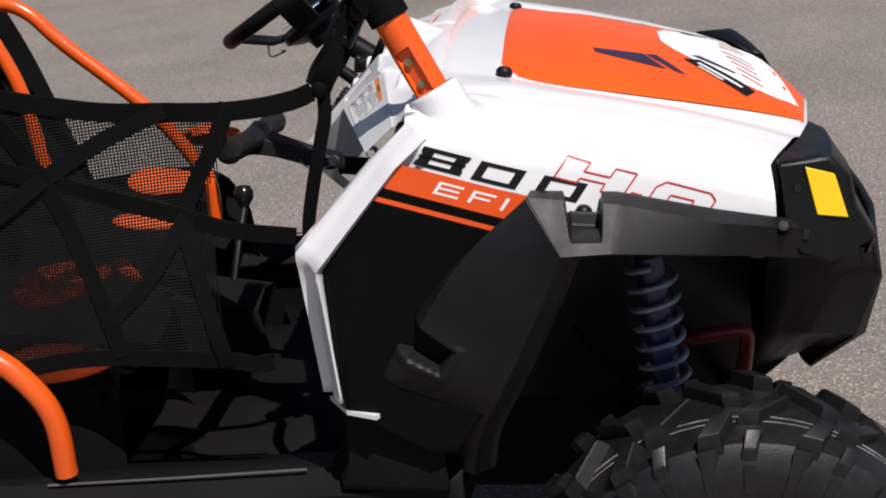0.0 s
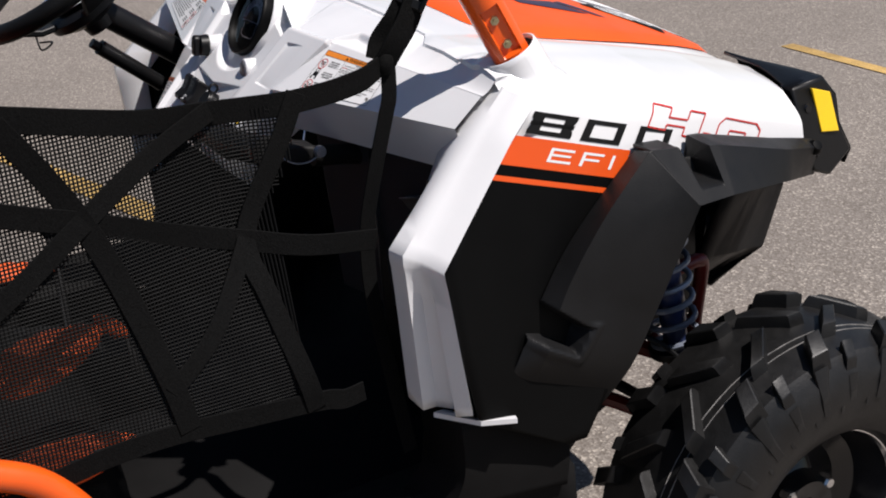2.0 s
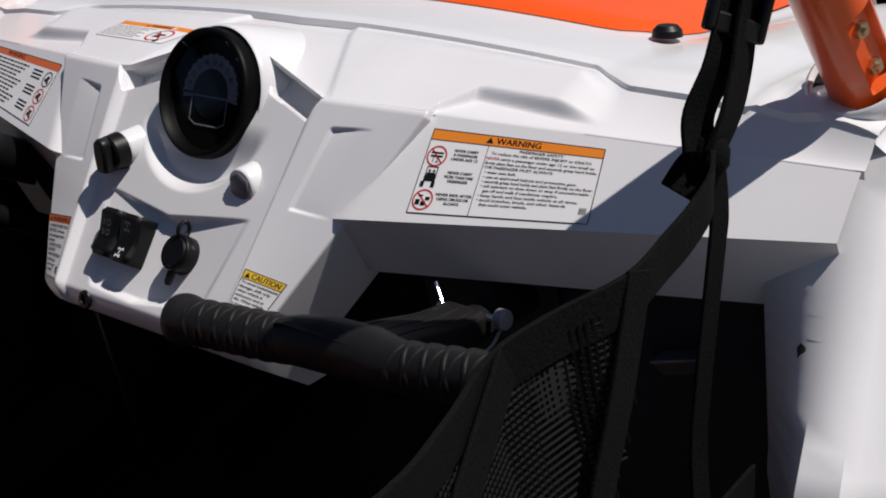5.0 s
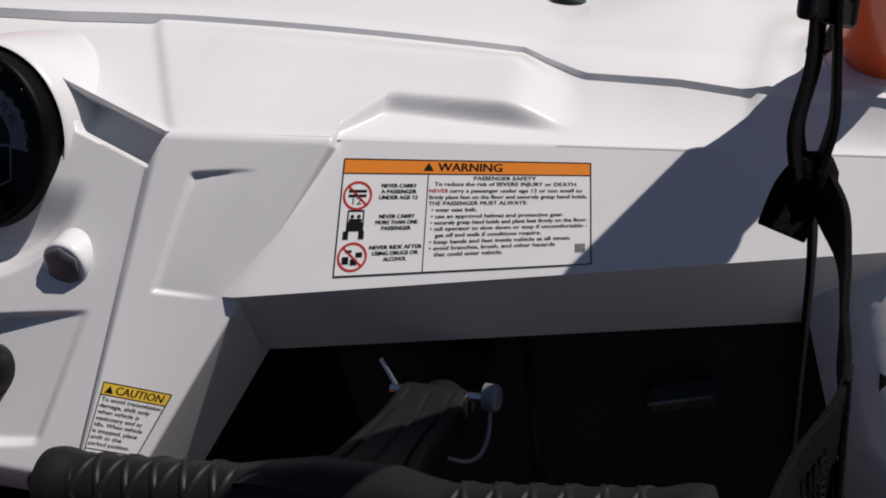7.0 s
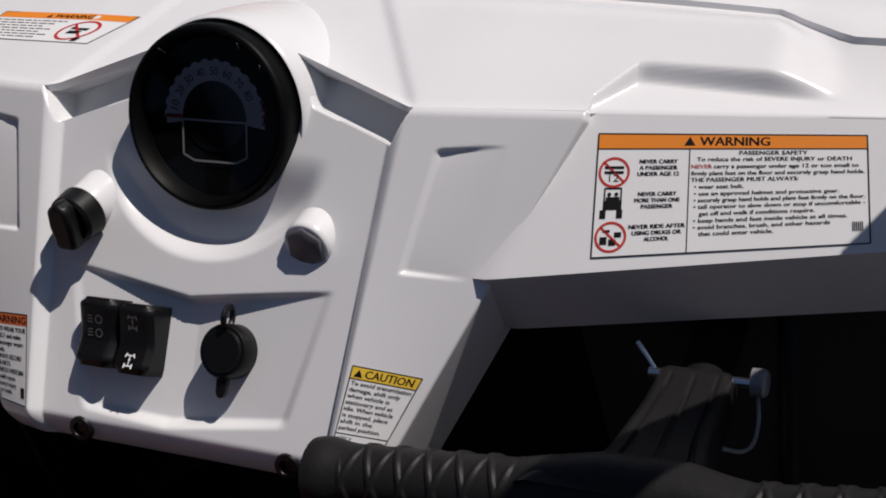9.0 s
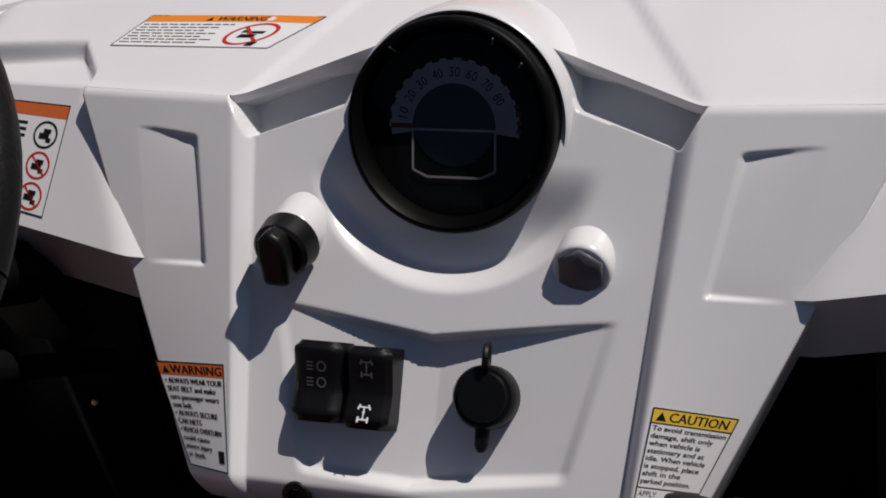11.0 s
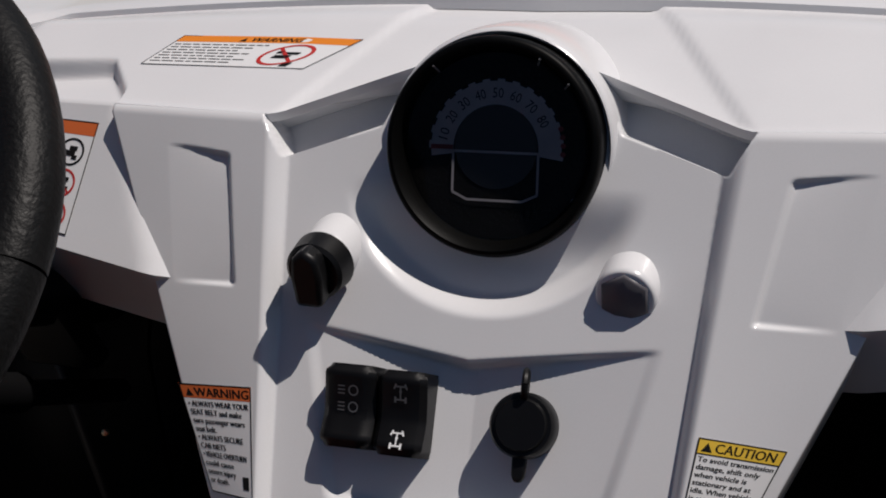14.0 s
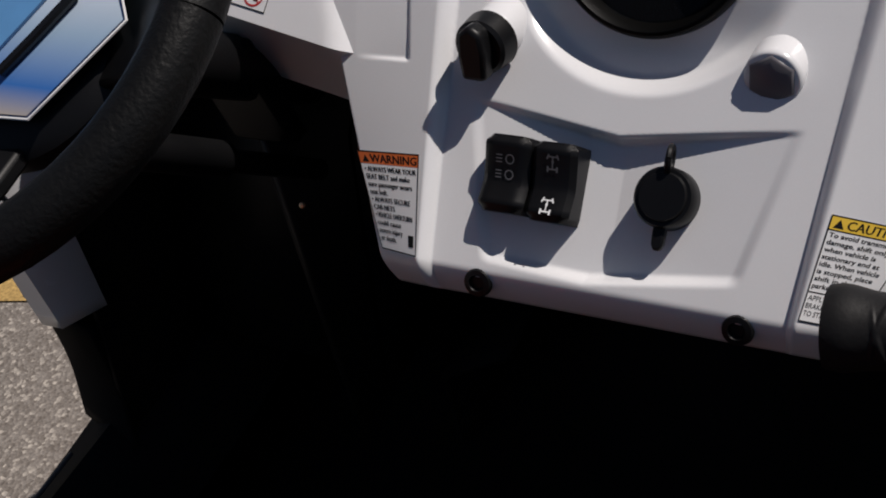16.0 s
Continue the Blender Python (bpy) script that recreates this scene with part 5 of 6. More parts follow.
def triangle_sign(bm, put, x, y, k):
    patch(bm, put, ((x - k, y), (x + k, y), (x, y + 1.7 * k)))


# large passenger label
W, H = 0.150, 0.0725
lab, p1, p2 = sheet_label("warning_label", "white passenger warning label with an orange header", [(0.2570, 0.1275), (0.4080, 0.1400), (0.4165, 0.0780), (0.2630, 0.0520)], panel_at(1), W, H)
bm = bmesh.new()
rect(bm, p1, 0, 0.0632, W, H, 6)
ink("header", bm, ORANGE_INK, lab, "orange header")
bm, red = bmesh.new(), bmesh.new()
frame_lines(bm, p2, [(0.0004, 0.0004), (W - 0.0004, 0.0004), (W - 0.0004, H - 0.0004), (0.0004, H - 0.0004)], 0.0008)
bar(bm, p2, 0, 0.0632, W, 0.0632, 0.0006)
bar(bm, p2, 0.0528, 0, 0.0528, 0.0632, 0.0006)
triangle_sign(bm, p2, 0.0527, 0.0652, 0.0032)
write(bm, p2, "WARNING", 0.0585, 0.0652, 0.0054, width=0.0385, bold=0.00025)
for s_, x, y in (("NEVER CARRY", 0.0355, 0.0545), ("A PASSENGER", 0.0355, 0.0508), ("UNDER AGE 12", 0.0355, 0.0471), ("NEVER CARRY", 0.0355, 0.0352), ("MORE THAN ONE", 0.0355, 0.0315), ("PASSENGER", 0.0355, 0.0278),
                 ("NEVER RIDE AFTER", 0.0360, 0.0160), ("USING DRUGS OR", 0.0360, 0.0123), ("ALCOHOL", 0.0360, 0.0086)):
    write(bm, p2, s_, x, y, 0.0024, width=0.0019 * len(s_) * 1.02, align="c", bold=0.0002)
LINES = ((0.0595, 0.0990, "PASSENGER SAFETY", 0.037, "c"), (0.0556, 0.0990, "To reduce the risk of SEVERE INJURY or DEATH", 0.084, "c"), (0.0512, 0.0665, "carry a passenger under age 12 or too small to", 0.078, "l"),
         (0.0470, 0.0540, "firmly plant feet on the floor and securely grasp hand holds.", 0.0935, "l"), (0.0430, 0.0540, "THE PASSENGER MUST ALWAYS:", 0.0585, "l"), (0.0388, 0.0560, "• wear seat belt.", 0.027, "l"),
         (0.0346, 0.0560, "• use an approved helmet and protective gear.", 0.078, "l"), (0.0306, 0.0560, "• securely grasp hand holds and plant feet firmly on the floor.", 0.0915, "l"), (0.0266, 0.0560, "• tell operator to slow down or stop if uncomfortable -", 0.0915, "l"),
         (0.0224, 0.0590, "get off and walk if conditions require.", 0.062, "l"), (0.0182, 0.0560, "• keep hands and feet inside vehicle at all times.", 0.082, "l"), (0.0142, 0.0560, "• avoid branches, brush, and other hazards", 0.073, "l"), (0.0102, 0.0590, "that could enter vehicle.", 0.040, "l"))
for y, x, s_, w, al in LINES:
    write(bm, p2, s_, x, y, 0.0025, width=w, align=al, bold=0.00012)
# picture signs as plain shapes
write(bm, p2, "12", 0.0105, 0.0440, 0.0042, width=0.0055, align="c")
bar(bm, p2, 0.005, 0.0522, 0.016, 0.0522, 0.0016)
bar(bm, p2, 0.005, 0.0493, 0.016, 0.0493, 0.0016)
rect(bm, p2, 0.0052, 0.0275, 0.0158, 0.0330)
rect(bm, p2, 0.0066, 0.0330, 0.0144, 0.0350)
for x in (0.0058, 0.0152):
    bar(bm, p2, x, 0.0330, x, 0.0400, 0.0009)
    rect(bm, p2, x - 0.0022, 0.0225, x + 0.0012, 0.0275)
bar(bm, p2, 0.0055, 0.0400, 0.0155, 0.0400, 0.0010)
for x in (0.0085, 0.0125):
    ring(bm, p2, x, 0.0365, 0, 0.0012, 10)
for x0, y0, x1, y1 in ((0.0045, 0.0075, 0.0085, 0.0120), (0.0095, 0.0068, 0.0135, 0.0105), (0.0125, 0.0115, 0.0165, 0.0145), (0.0060, 0.0145, 0.0100, 0.0160)):
    rect(bm, p2, x0, y0, x1, y1)
rnd = random.Random(3)
for i in range(6):
    rect(bm, p2, 0.1405 + 0.001 * i, 0.0088, 0.1411 + 0.001 * i, 0.0150)
ink("print", bm, BLACK_INK, lab, "black warning text")
for y in (0.0494, 0.0118):
    sign = bmesh.new()
    no_sign(sign, p2, 0.0105, y, 0.0090, 1.0)
    ink("prohibition_ring", sign, RED_INK, lab, "red prohibition ring")
write(red, p2, "NEVER", 0.0540, 0.0512, 0.0024, width=0.0115, bold=0.0001)
ink("red_print", red, RED_INK, lab, "red warning word")


def facet_at(u, v, lift):
    return fp(u, v, console_low(u, v) + lift + 0.0001)


# caution label on the console's flank
W, H = 0.046, 0.062
lab, p1, p2 = sheet_label("caution_label", "white caution label with a yellow header", [(0.1250, -0.0290), (0.1690, -0.0315), (0.1440, -0.0885), (0.1170, -0.0880)], facet_at, W, H, 0.0003, 48, 0.0001)
bm = bmesh.new()
rect(bm, p1, 0, H - 0.0085, W, H, 3)
ink("header", bm, YELLOW_INK, lab, "yellow header")
bm = bmesh.new()
frame_lines(bm, p2, [(0.0004, 0.0004), (W - 0.0004, 0.0004), (W - 0.0004, H - 0.0004), (0.0004, H - 0.0004)], 0.0008)
bar(bm, p2, 0, H - 0.0085, W, H - 0.0085, 0.0006)
bar(bm, p2, 0, 0.0175, W, 0.0175, 0.0006)
triangle_sign(bm, p2, 0.0055, H - 0.0072, 0.0030)
write(bm, p2, "CAUTION", 0.0100, H - 0.0070, 0.0052, width=0.032, bold=0.0002)
for k, s_ in enumerate(("To avoid transmission", "damage, shift only", "when vehicle is", "stationary and at", "idle. When vehicle", "is stopped, place", "shift in the", "parked position.")):
    write(bm, p2, s_, 0.002, H - 0.0125 - 0.0042 * k, 0.0027, width=0.0020 * len(s_) * (1 + 0.012 * k), bold=0.00014)
for k, s_ in enumerate(("APPLY", "BRAKE", "TO START")):
    write(bm, p2, s_, 0.002, 0.0128 - 0.0045 * k, 0.0030, width=0.0027 * len(s_))
rect(bm, p2, 0.030, 0.006, 0.036, 0.013)
ink("print", bm, BLACK_INK, lab, "black caution text")

# small seat belt label on the console's other flank
lab, p1, p2 = sheet_label("warning_label", "white seat belt warning label with a red header", [(-0.1790, -0.0290), (-0.1270, -0.0275), (-0.1165, -0.0903), (-0.1470, -0.0885)], facet_at, W, H, 0.0003, 48, 0.0001)
bm = bmesh.new()
rect(bm, p1, 0, H - 0.0082, W, H, 3)
ink("header", bm, RUST_INK, lab, "red-orange header")
bm = bmesh.new()
frame_lines(bm, p2, [(0.0004, 0.0004), (W - 0.0004, 0.0004), (W - 0.0004, H - 0.0004), (0.0004, H - 0.0004)], 0.0008)
triangle_sign(bm, p2, 0.0055, H - 0.0070, 0.0026)
write(bm, p2, "WARNING", 0.0092, H - 0.0070, 0.0050, width=0.035, bold=0.0002)
for k, (s_, w) in enumerate((("• ALWAYS WEAR YOUR", 0.041), ("SEAT BELT and make", 0.036), ("sure passenger wears", 0.038), ("seat belt.", 0.016), ("• ALWAYS SECURE", 0.036), ("CAB NETS", 0.021), ("• VEHICLE OVERTURN", 0.038), ("could cause", 0.026), ("severe injury", 0.027), ("or death.", 0.019))):
    write(bm, p2, s_, 0.003, H - 0.0130 - 0.0048 * k, 0.0032, width=w, bold=0.00016)
rect(bm, p2, 0.0365, 0.0050, 0.0425, 0.0120)
ink("print", bm, BLACK_INK, lab, "black warning text")


# label on the top of the console
def topdash(u, v, lift):
    return Vector((u, v, top_plane(u, v) + lift))


W, H = 0.125, 0.040
lab, p1, p2 = sheet_label("warning_label", "white warning label with an orange header on the dash top", [(-0.231, 0.171), (-0.104, 0.1665), (-0.135, 0.137), (-0.251, 0.1425)], topdash, W, H)
bm = bmesh.new()
rect(bm, p1, 0, H - 0.0085, W, H, 6)
ink("header", bm, ORANGE_INK, lab, "orange header")
bm, red = bmesh.new(), bmesh.new()
frame_lines(bm, p2, [(0.0003, 0.0003), (W - 0.0003, 0.0003), (W - 0.0003, H - 0.0003), (0.0003, H - 0.0003)], 0.0006)
triangle_sign(bm, p2, 0.048, H - 0.0072, 0.0026)
write(bm, p2, "WARNING", 0.053, H - 0.0072, 0.0050, width=0.036, bold=0.0002)
for k in range(7):
    x = 0.003
    y = H - 0.0125 - 0.0038 * k
    lim = 0.072 - 0.004 * ((k * 7) % 5)
    while x < lim:
        w = rnd.uniform(0.003, 0.009)
        rect(bm, p2, x, y, min(x + w, lim), y + 0.0009)
        x += w + 0.0013
rect(bm, p2, 0.104, 0.002, 0.110, 0.007)
for x0, y0, x1, y1 in ((0.088, 0.012, 0.100, 0.016), (0.091, 0.017, 0.103, 0.020), (0.086, 0.018, 0.090, 0.021)):
    rect(bm, p2, x0, y0, x1, y1)
ink("print", bm, BLACK_INK, lab, "small unreadable warning text")
ring(red, p2, 0.095, 0.0165, 0.0115, 0.0135, 30, 1.25)
bar(red, p2, 0.084, 0.025, 0.106, 0.008, 0.002)
ink("red_print", red, RED_INK, lab, "red prohibition ring")

# driver's label
W, H = 0.21, 0.075
lab, p1, p2 = sheet_label("warning_label", "white driver warning label with an orange header", [(-0.490, 0.150), (-0.2640, 0.1280), (-0.2720, 0.0540), (-0.490, 0.096)], panel_at(-1), W, H)
bm = bmesh.new()
rect(bm, p1, 0, H - 0.0095, W, H, 6)
ink("header", bm, RUST_INK, lab, "orange header")
bm = bmesh.new()
frame_lines(bm, p2, [(0.0004, 0.0004), (W - 0.0004, 0.0004), (W - 0.0004, H - 0.0004), (0.0004, H - 0.0004)], 0.0008)
write(bm, p2, "WARNING", 0.105, H - 0.0075, 0.0058, width=0.042, align="c", bold=0.0002)
for y in (0.050, 0.030, 0.010):
    for k in range(3):
        rect(bm, p2, 0.158, y + 0.0045 * k, 0.180, y + 0.0045 * k + 0.002)
for k in range(11):
    x = 0.004
    y = H - 0.0150 - 0.0053 * k
    lim = 0.145 - 0.006 * ((k * 5) % 4)
    while x < lim:
        w = rnd.uniform(0.004, 0.011)
        rect(bm, p2, x, y, min(x + w, lim), y + 0.0020)
        x += w + 0.0016
for y in (0.0535, 0.0325, 0.0115):
    sign = bmesh.new()
    ring(sign, p2, 0.196, y, 0.0080, 0.0095, 28)
    if y < 0.05:
        bar(sign, p2, 0.190, y + 0.006, 0.202, y - 0.006, 0.0014)
    ink("prohibition_ring" if y < 0.05 else "command_ring", sign, RED_INK if y < 0.05 else BLACK_INK, lab, "red prohibition ring" if y < 0.05 else "black command ring")
    for dx, dy, w, h in ((-0.005, -0.003, 0.008, 0.004), (-0.002, 0.001, 0.006, 0.003), (0.001, -0.005, 0.004, 0.003)):
        rect(bm, p2, 0.196 + dx, y + dy, 0.196 + dx + w, y + dy + h)
ink("print", bm, BLACK_INK, lab, "unreadable black warning text")

# ---------------------------------------------------------------- passenger grab bar
hold = new("grab_bar")
hold.parent = car
GA = (Vector((0.145, -0.117, 0.993)), Vector((0.272, -0.113, 1.004)))
GB = (Vector((0.378, -0.113, 1.012)), Vector((0.516, -0.110, 1.033)))


def grip(a, b, r, flare_first):
    """A rubber sleeve with a swollen outer end and two pairs of low spiral ridges that cross."""
    m = axis_frame(a, b - a)
    L = (b - a).length
    n, sides, pitch = 210, 80, 0.036
    rows = []
    for k in range(n + 1):
        q = k / n if flare_first else 1 - k / n
        rr = r * (1.0 + 0.17 * math.exp(-((q - 0.06) / 0.09) ** 2) - (0.10 if q < 0.004 else 0))
        on = smooth01((q - 0.17) / 0.03) * smooth01((0.97 - q) / 0.03)
        z = L * k / n
        row = []
        for i in range(sides):
            t = 2 * math.pi * i / sides
            h = 0.0
            for turn, start in ((1, 0.0), (-1, 0.6)):
                d = (z - turn * (t + start) * pitch / (2 * math.pi)) % (pitch / 2)
                d = min(d, pitch / 2 - d)
                h = max(h, smooth01((0.0021 - d) / 0.0011))
            row.append(m @ Vector(((rr + 0.0012 * h * on) * math.cos(t), (rr + 0.0012 * h * on) * math.sin(t), z)))
        rows.append(row + row[:1])
    for end, at_ in ((0, a), (-1, b)):
        cap = [at_.lerp(p, 0.05) for p in rows[end]]
        rows.insert(0, cap) if end == 0 else rows.append(cap)
    return grid(rows)


for (a, b), first in ((GA, True), (GB, False)):
    part("grip", grip(a, b, 0.0182, first), GRIP_RUBBER, hold, "black rubber grip with raised crossing spiral ridges", sharp=50)
hub = tube([(0.262, -0.113, 1.003), (0.285, -0.112, 1.007), (0.310, -0.108, 1.008), (0.352, -0.108, 1.010), (0.372, -0.112, 1.011), (0.392, -0.113, 1.014)], 0.02, 24, radii=[0.0175, 0.0195, 0.0215, 0.0215, 0.0205, 0.0175])
part("hub", hub, GRIP_RUBBER, hold, "black moulded centre of the grab bar", sharp=40)


def stem_mesh():
    """A flat arm with a rounded far end and three grooves along its top, spreading into the hub."""
    rows = []
    for y, z, x0, x1, h in ((-0.122, 1.026, 0.268, 0.390, 0.034), (-0.112, 1.0255, 0.276, 0.382, 0.034), (-0.102, 1.020, 0.288, 0.371, 0.032), (-0.090, 1.0135, 0.297, 0.363, 0.030), (-0.072, 1.0050, 0.3015, 0.3565, 0.028), (-0.045, 0.9935, 0.3025, 0.3525, 0.027),
                            (-0.015, 0.9805, 0.3030, 0.3500, 0.026), (0.012, 0.9725, 0.3035, 0.3485, 0.025), (0.022, 0.9700, 0.3035, 0.3485, 0.021), (0.029, 0.9645, 0.304, 0.348, 0.015), (0.032, 0.9580, 0.304, 0.348, 0.008)):
        row = [(x0, y, z - h), (x0, y, z - 0.006), (x0 + 0.0012, y, z - 0.0022)]
        deep = 0.0024 * smooth01((-y - 0.0) / 0.02 + 1) * smooth01((y + 0.115) / 0.03)
        for k in range(41):
            t = k / 40
            groove = max(smooth01((0.035 - abs(t - c)) / 0.022) for c in (0.16, 0.52, 0.86))
            edge = max(0.0, 1 - min(t, 1 - t) / 0.05) ** 2
            row.append((x0 + 0.003 + (x1 - x0 - 0.006) * t, y, z - deep * groove - 0.0012 * edge))
        row += [(x1 - 0.0012, y, z - 0.0022), (x1, y, z - 0.006), (x1, y, z - h)]
        rows.append(row)
    cols = [curve_through([r[i] for r in rows], 4) for i in range(len(rows[0]))]
    rows = [[c[k] for c in cols] for k in range(len(cols[0]))]
    return grid([r + r[:1] for r in rows])


part("stem", stem_mesh(), GRIP_RUBBER, hold, "black grooved flat stem", sharp=50)
part("stem_bracket", tube([(0.326, 0.026, 0.949), (0.326, 0.075, 0.942), (0.326, 0.150, 0.925)], 0.0155, 22), CABIN_BLACK, hold, "black round mounting tube")
part("clamp_pin", tube([(0.297, 0.0235, 0.9625), (0.362, 0.0235, 0.9640)], 0.0034, 12), CHROME, hold, "bright clamp pin")
part("pin_head", moved(lathe([(0, 0.009), (0.007, 0.009), (0.0085, 0.007), (0.0085, 0)], 20), axis_frame((0.3585, 0.0235, 0.9655), (1, 0, 0.05))), PIN_GREY, hold, "round grey pin head")
part("pin_lever", tube([(0.301, 0.0240, 0.9640), (0.2985, 0.026, 0.9665), (0.2885, 0.0335, 0.9770)], 0.0016, 8), CHROME, hold, "bright clamp lever")
part("pin_lanyard", tube(curve_through([(0.362, 0.021, 0.960), (0.3655, 0.003, 0.955), (0.366, -0.016, 0.957), (0.362, -0.029, 0.964), (0.353, -0.034, 0.970)], 6), 0.0013, 6), PIN_GREY, hold, "grey wire lanyard")

# ---------------------------------------------------------------- steering wheel and column
wheel_c = Vector((-0.311, -0.150, 1.160))
wn_ = Vector((0, -0.507, 0.862))
WM = axis_frame(wheel_c, wn_)
st = new("steering_wheel")
st.parent = car
rim_pts = [WM @ Vector((0.163 * math.cos(a), 0.163 * math.sin(a), 0)) for a in [2 * math.pi * k / 72 for k in range(73)]]
part("wheel_rim", tube(rim_pts, 0.0165, 18, caps=False), LEATHER, st, "black grained steering wheel rim")
for a in (radians(8), radians(172), radians(270)):
    d = Vector((math.cos(a), math.sin(a), 0))
    part("spoke", ribbon([WM @ (d * 0.03 + Vector((0, 0, -0.075))), WM @ (d * 0.09 + Vector((0, 0, -0.055))), WM @ (d * 0.158)], 0.058, 0.012, [WM.to_3x3() @ Vector((-d.y, d.x, 0))] * 3), BLACK_SMOOTH, st, "black wide wheel spoke", bevel=0.003)
part("wheel_hub", moved(lathe([(0, -0.052), (0.045, -0.053), (0.066, -0.056), (0.074, -0.064), (0.072, -0.080), (0.046, -0.094), (0.03, -0.10), (0.026, -0.12)], 36), WM), BLACK_SMOOTH, st, "black wheel hub", sharp=40)
col_a, col_b = WM @ Vector((0, 0, -0.06)), Vector((-0.325, 0.13, 0.92))
part("steering_column", tube([col_a, col_a.lerp(col_b, 0.5), col_b], 0.024, 16), BLACK_SMOOTH, car, "black steering column")
part("tilt_strut", tube([col_a.lerp(col_b, 0.15) + Vector((0, -0.03, -0.05)), col_b + Vector((0, -0.02, -0.08))], 0.009, 10), BLACK_SMOOTH, car, "black tilt strut")
part("tilt_strut_sleeve", tube([col_a.lerp(col_b, 0.2) + Vector((0, -0.03, -0.05)), col_a.lerp(col_b, 0.6) + Vector((0, -0.025, -0.065))], 0.014, 12), BLACK_SMOOTH, car, "black strut sleeve")
part("cable_tie", tube(curve_through([WM @ Vector((0.02, -0.10, -0.05)), WM @ Vector((0.03, -0.11, -0.075)), WM @ Vector((0.0, -0.085, -0.085)), WM @ Vector((-0.03, -0.10, -0.08))], 5), 0.0018, 6), BLACK_SMOOTH, car, "black cable tie end")

# ---------------------------------------------------------------- spiral-bound card hanging from the wheel
card = tagged(new("hang_card"), "glossy blue printed card hanging from the steering wheel", "card")
CN = Vector((0, -0.507, 0.862))
CO = Vector((-0.30, -0.13, 1.12))


def cp(x, y, lift=0.0):
    """A point of the card's plane by its plan position."""
    z = CO.z - (CN.y * (y - CO.y)) / CN.z
    return Vector((x, y, z)) + CN * lift


board = [(-0.241, -0.046), (-0.254, -0.083), (-0.229, -0.115), (-0.271, -0.170), (-0.400, -0.176), (-0.415, -0.046)]
part("backing_board", slab([cp(x, y) for x, y in board], CN * -0.0015), CARD_NAVY, card, "dark blue glossy backing board")
edge = [cp(x, y, 0.0002) for x, y in board[1:4]]
part("board_edge", tube([cp(-0.254, -0.083), cp(-0.229, -0.115), cp(-0.271, -0.170), cp(-0.40, -0.176)], 0.0009, 6), PAPER, card, "thin white cut edge")
bm = bmesh.new()
patch(bm, lambda a, q: cp(a, q, 0.0006), ((-0.256, -0.085), (-0.231, -0.115), (-0.2725, -0.1685), (-0.398, -0.1745), (-0.398, -0.085)))
ink("board_picture", bm, SKY_PRINT, card, "blue fading sky print")
page = [(-0.250, -0.044), (-0.270, -0.078), (-0.292, -0.112), (-0.318, -0.150), (-0.41, -0.150), (-0.41, -0.038)]
part("booklet", slab([cp(x, y, 0.003) for x, y in page], CN * -0.002), CARD_BLUE, card, "glossy blue spiral-bound booklet")
bm = bmesh.new()
patch(bm, lambda a, q: cp(a, q, 0.0036), ((-0.262, -0.068), (-0.268, -0.080), (-0.36, -0.062), (-0.36, -0.044)))
ink("booklet_picture", bm, CARD_RED, card, "red banner shape")
bm = bmesh.new()
for k in range(3):
    patch(bm, lambda a, q: cp(a, q, 0.004), ((-0.275 - 0.012 * k, -0.066 + 0.003 * k), (-0.283 - 0.012 * k, -0.0645 + 0.003 * k), (-0.284 - 0.012 * k, -0.0695 + 0.003 * k), (-0.276 - 0.012 * k, -0.071 + 0.003 * k)))
ink("booklet_picture", bm, WHITE_INK, card, "white bars")
for k in range(7):
    x = -0.256 - 0.013 * k
    y = -0.043
    part("binding_ring", tube([cp(x, y) + Vector((0, 0.004 * math.cos(a), 0.004 * math.sin(a))) for a in [2 * math.pi * i / 14 for i in range(15)]], 0.0008, 6), BLACK_GLOSS, card, "black wire binding ring")
part("pen", tube([cp(-0.268, -0.106, 0.004), cp(-0.285, -0.130, 0.004), cp(-0.30, -0.150, 0.004)], 0.0032, 10), BLACK_GLOSS, card, "black clip on the card")


# ---------------------------------------------------------------- seats
def seat(x):
    st = new("seat")
    st.parent = car
    st["label"] = "black bucket seat with orange fabric panels"
    secs = []
    for y, zc, zb, w in ((-0.36, 0.630, 0.660, 0.20), (-0.42, 0.655, 0.735, 0.23), (-0.56, 0.640, 0.760, 0.24), (-0.74, 0.630, 0.740, 0.24), (-0.84, 0.66, 0.76, 0.23)):
        secs.append([(x + q * w, y, 0.45) if abs(q) > 1.0 else (x + q * w, y, zc + (zb - zc) * smooth01((abs(q) - 0.45) / 0.4) - 0.10 * smooth01((abs(q) - 0.85) / 0.15)) for q in (-1.02, -1, -0.9, -0.8, -0.62, -0.45, 0, 0.45, 0.62, 0.8, 0.9, 1, 1.02)])
    part("cushion", loft(secs, 5), SEAT_BLACK, st, "black seat cushion", sharp=60)
    back = []
    for z, yc, w in ((0.66, -0.80, 0.23), (0.85, -0.86, 0.25), (1.05, -0.92, 0.25), (1.22, -0.97, 0.20), (1.34, -1.0, 0.13)):
        back.append([(x + q * w, yc + 0.08 * smooth01((abs(q) - 0.5) / 0.4) - 0.06 * smooth01((abs(q) - 0.88) / 0.12), z) for q in (-1, -0.9, -0.75, -0.5, 0, 0.5, 0.75, 0.9, 1)])
    part("backrest", loft(back, 5), SEAT_BLACK, st, "black seat backrest", sharp=60, thick=0.06)
    return st


SEATS = [seat(x) for x in (0.33, -0.33)]
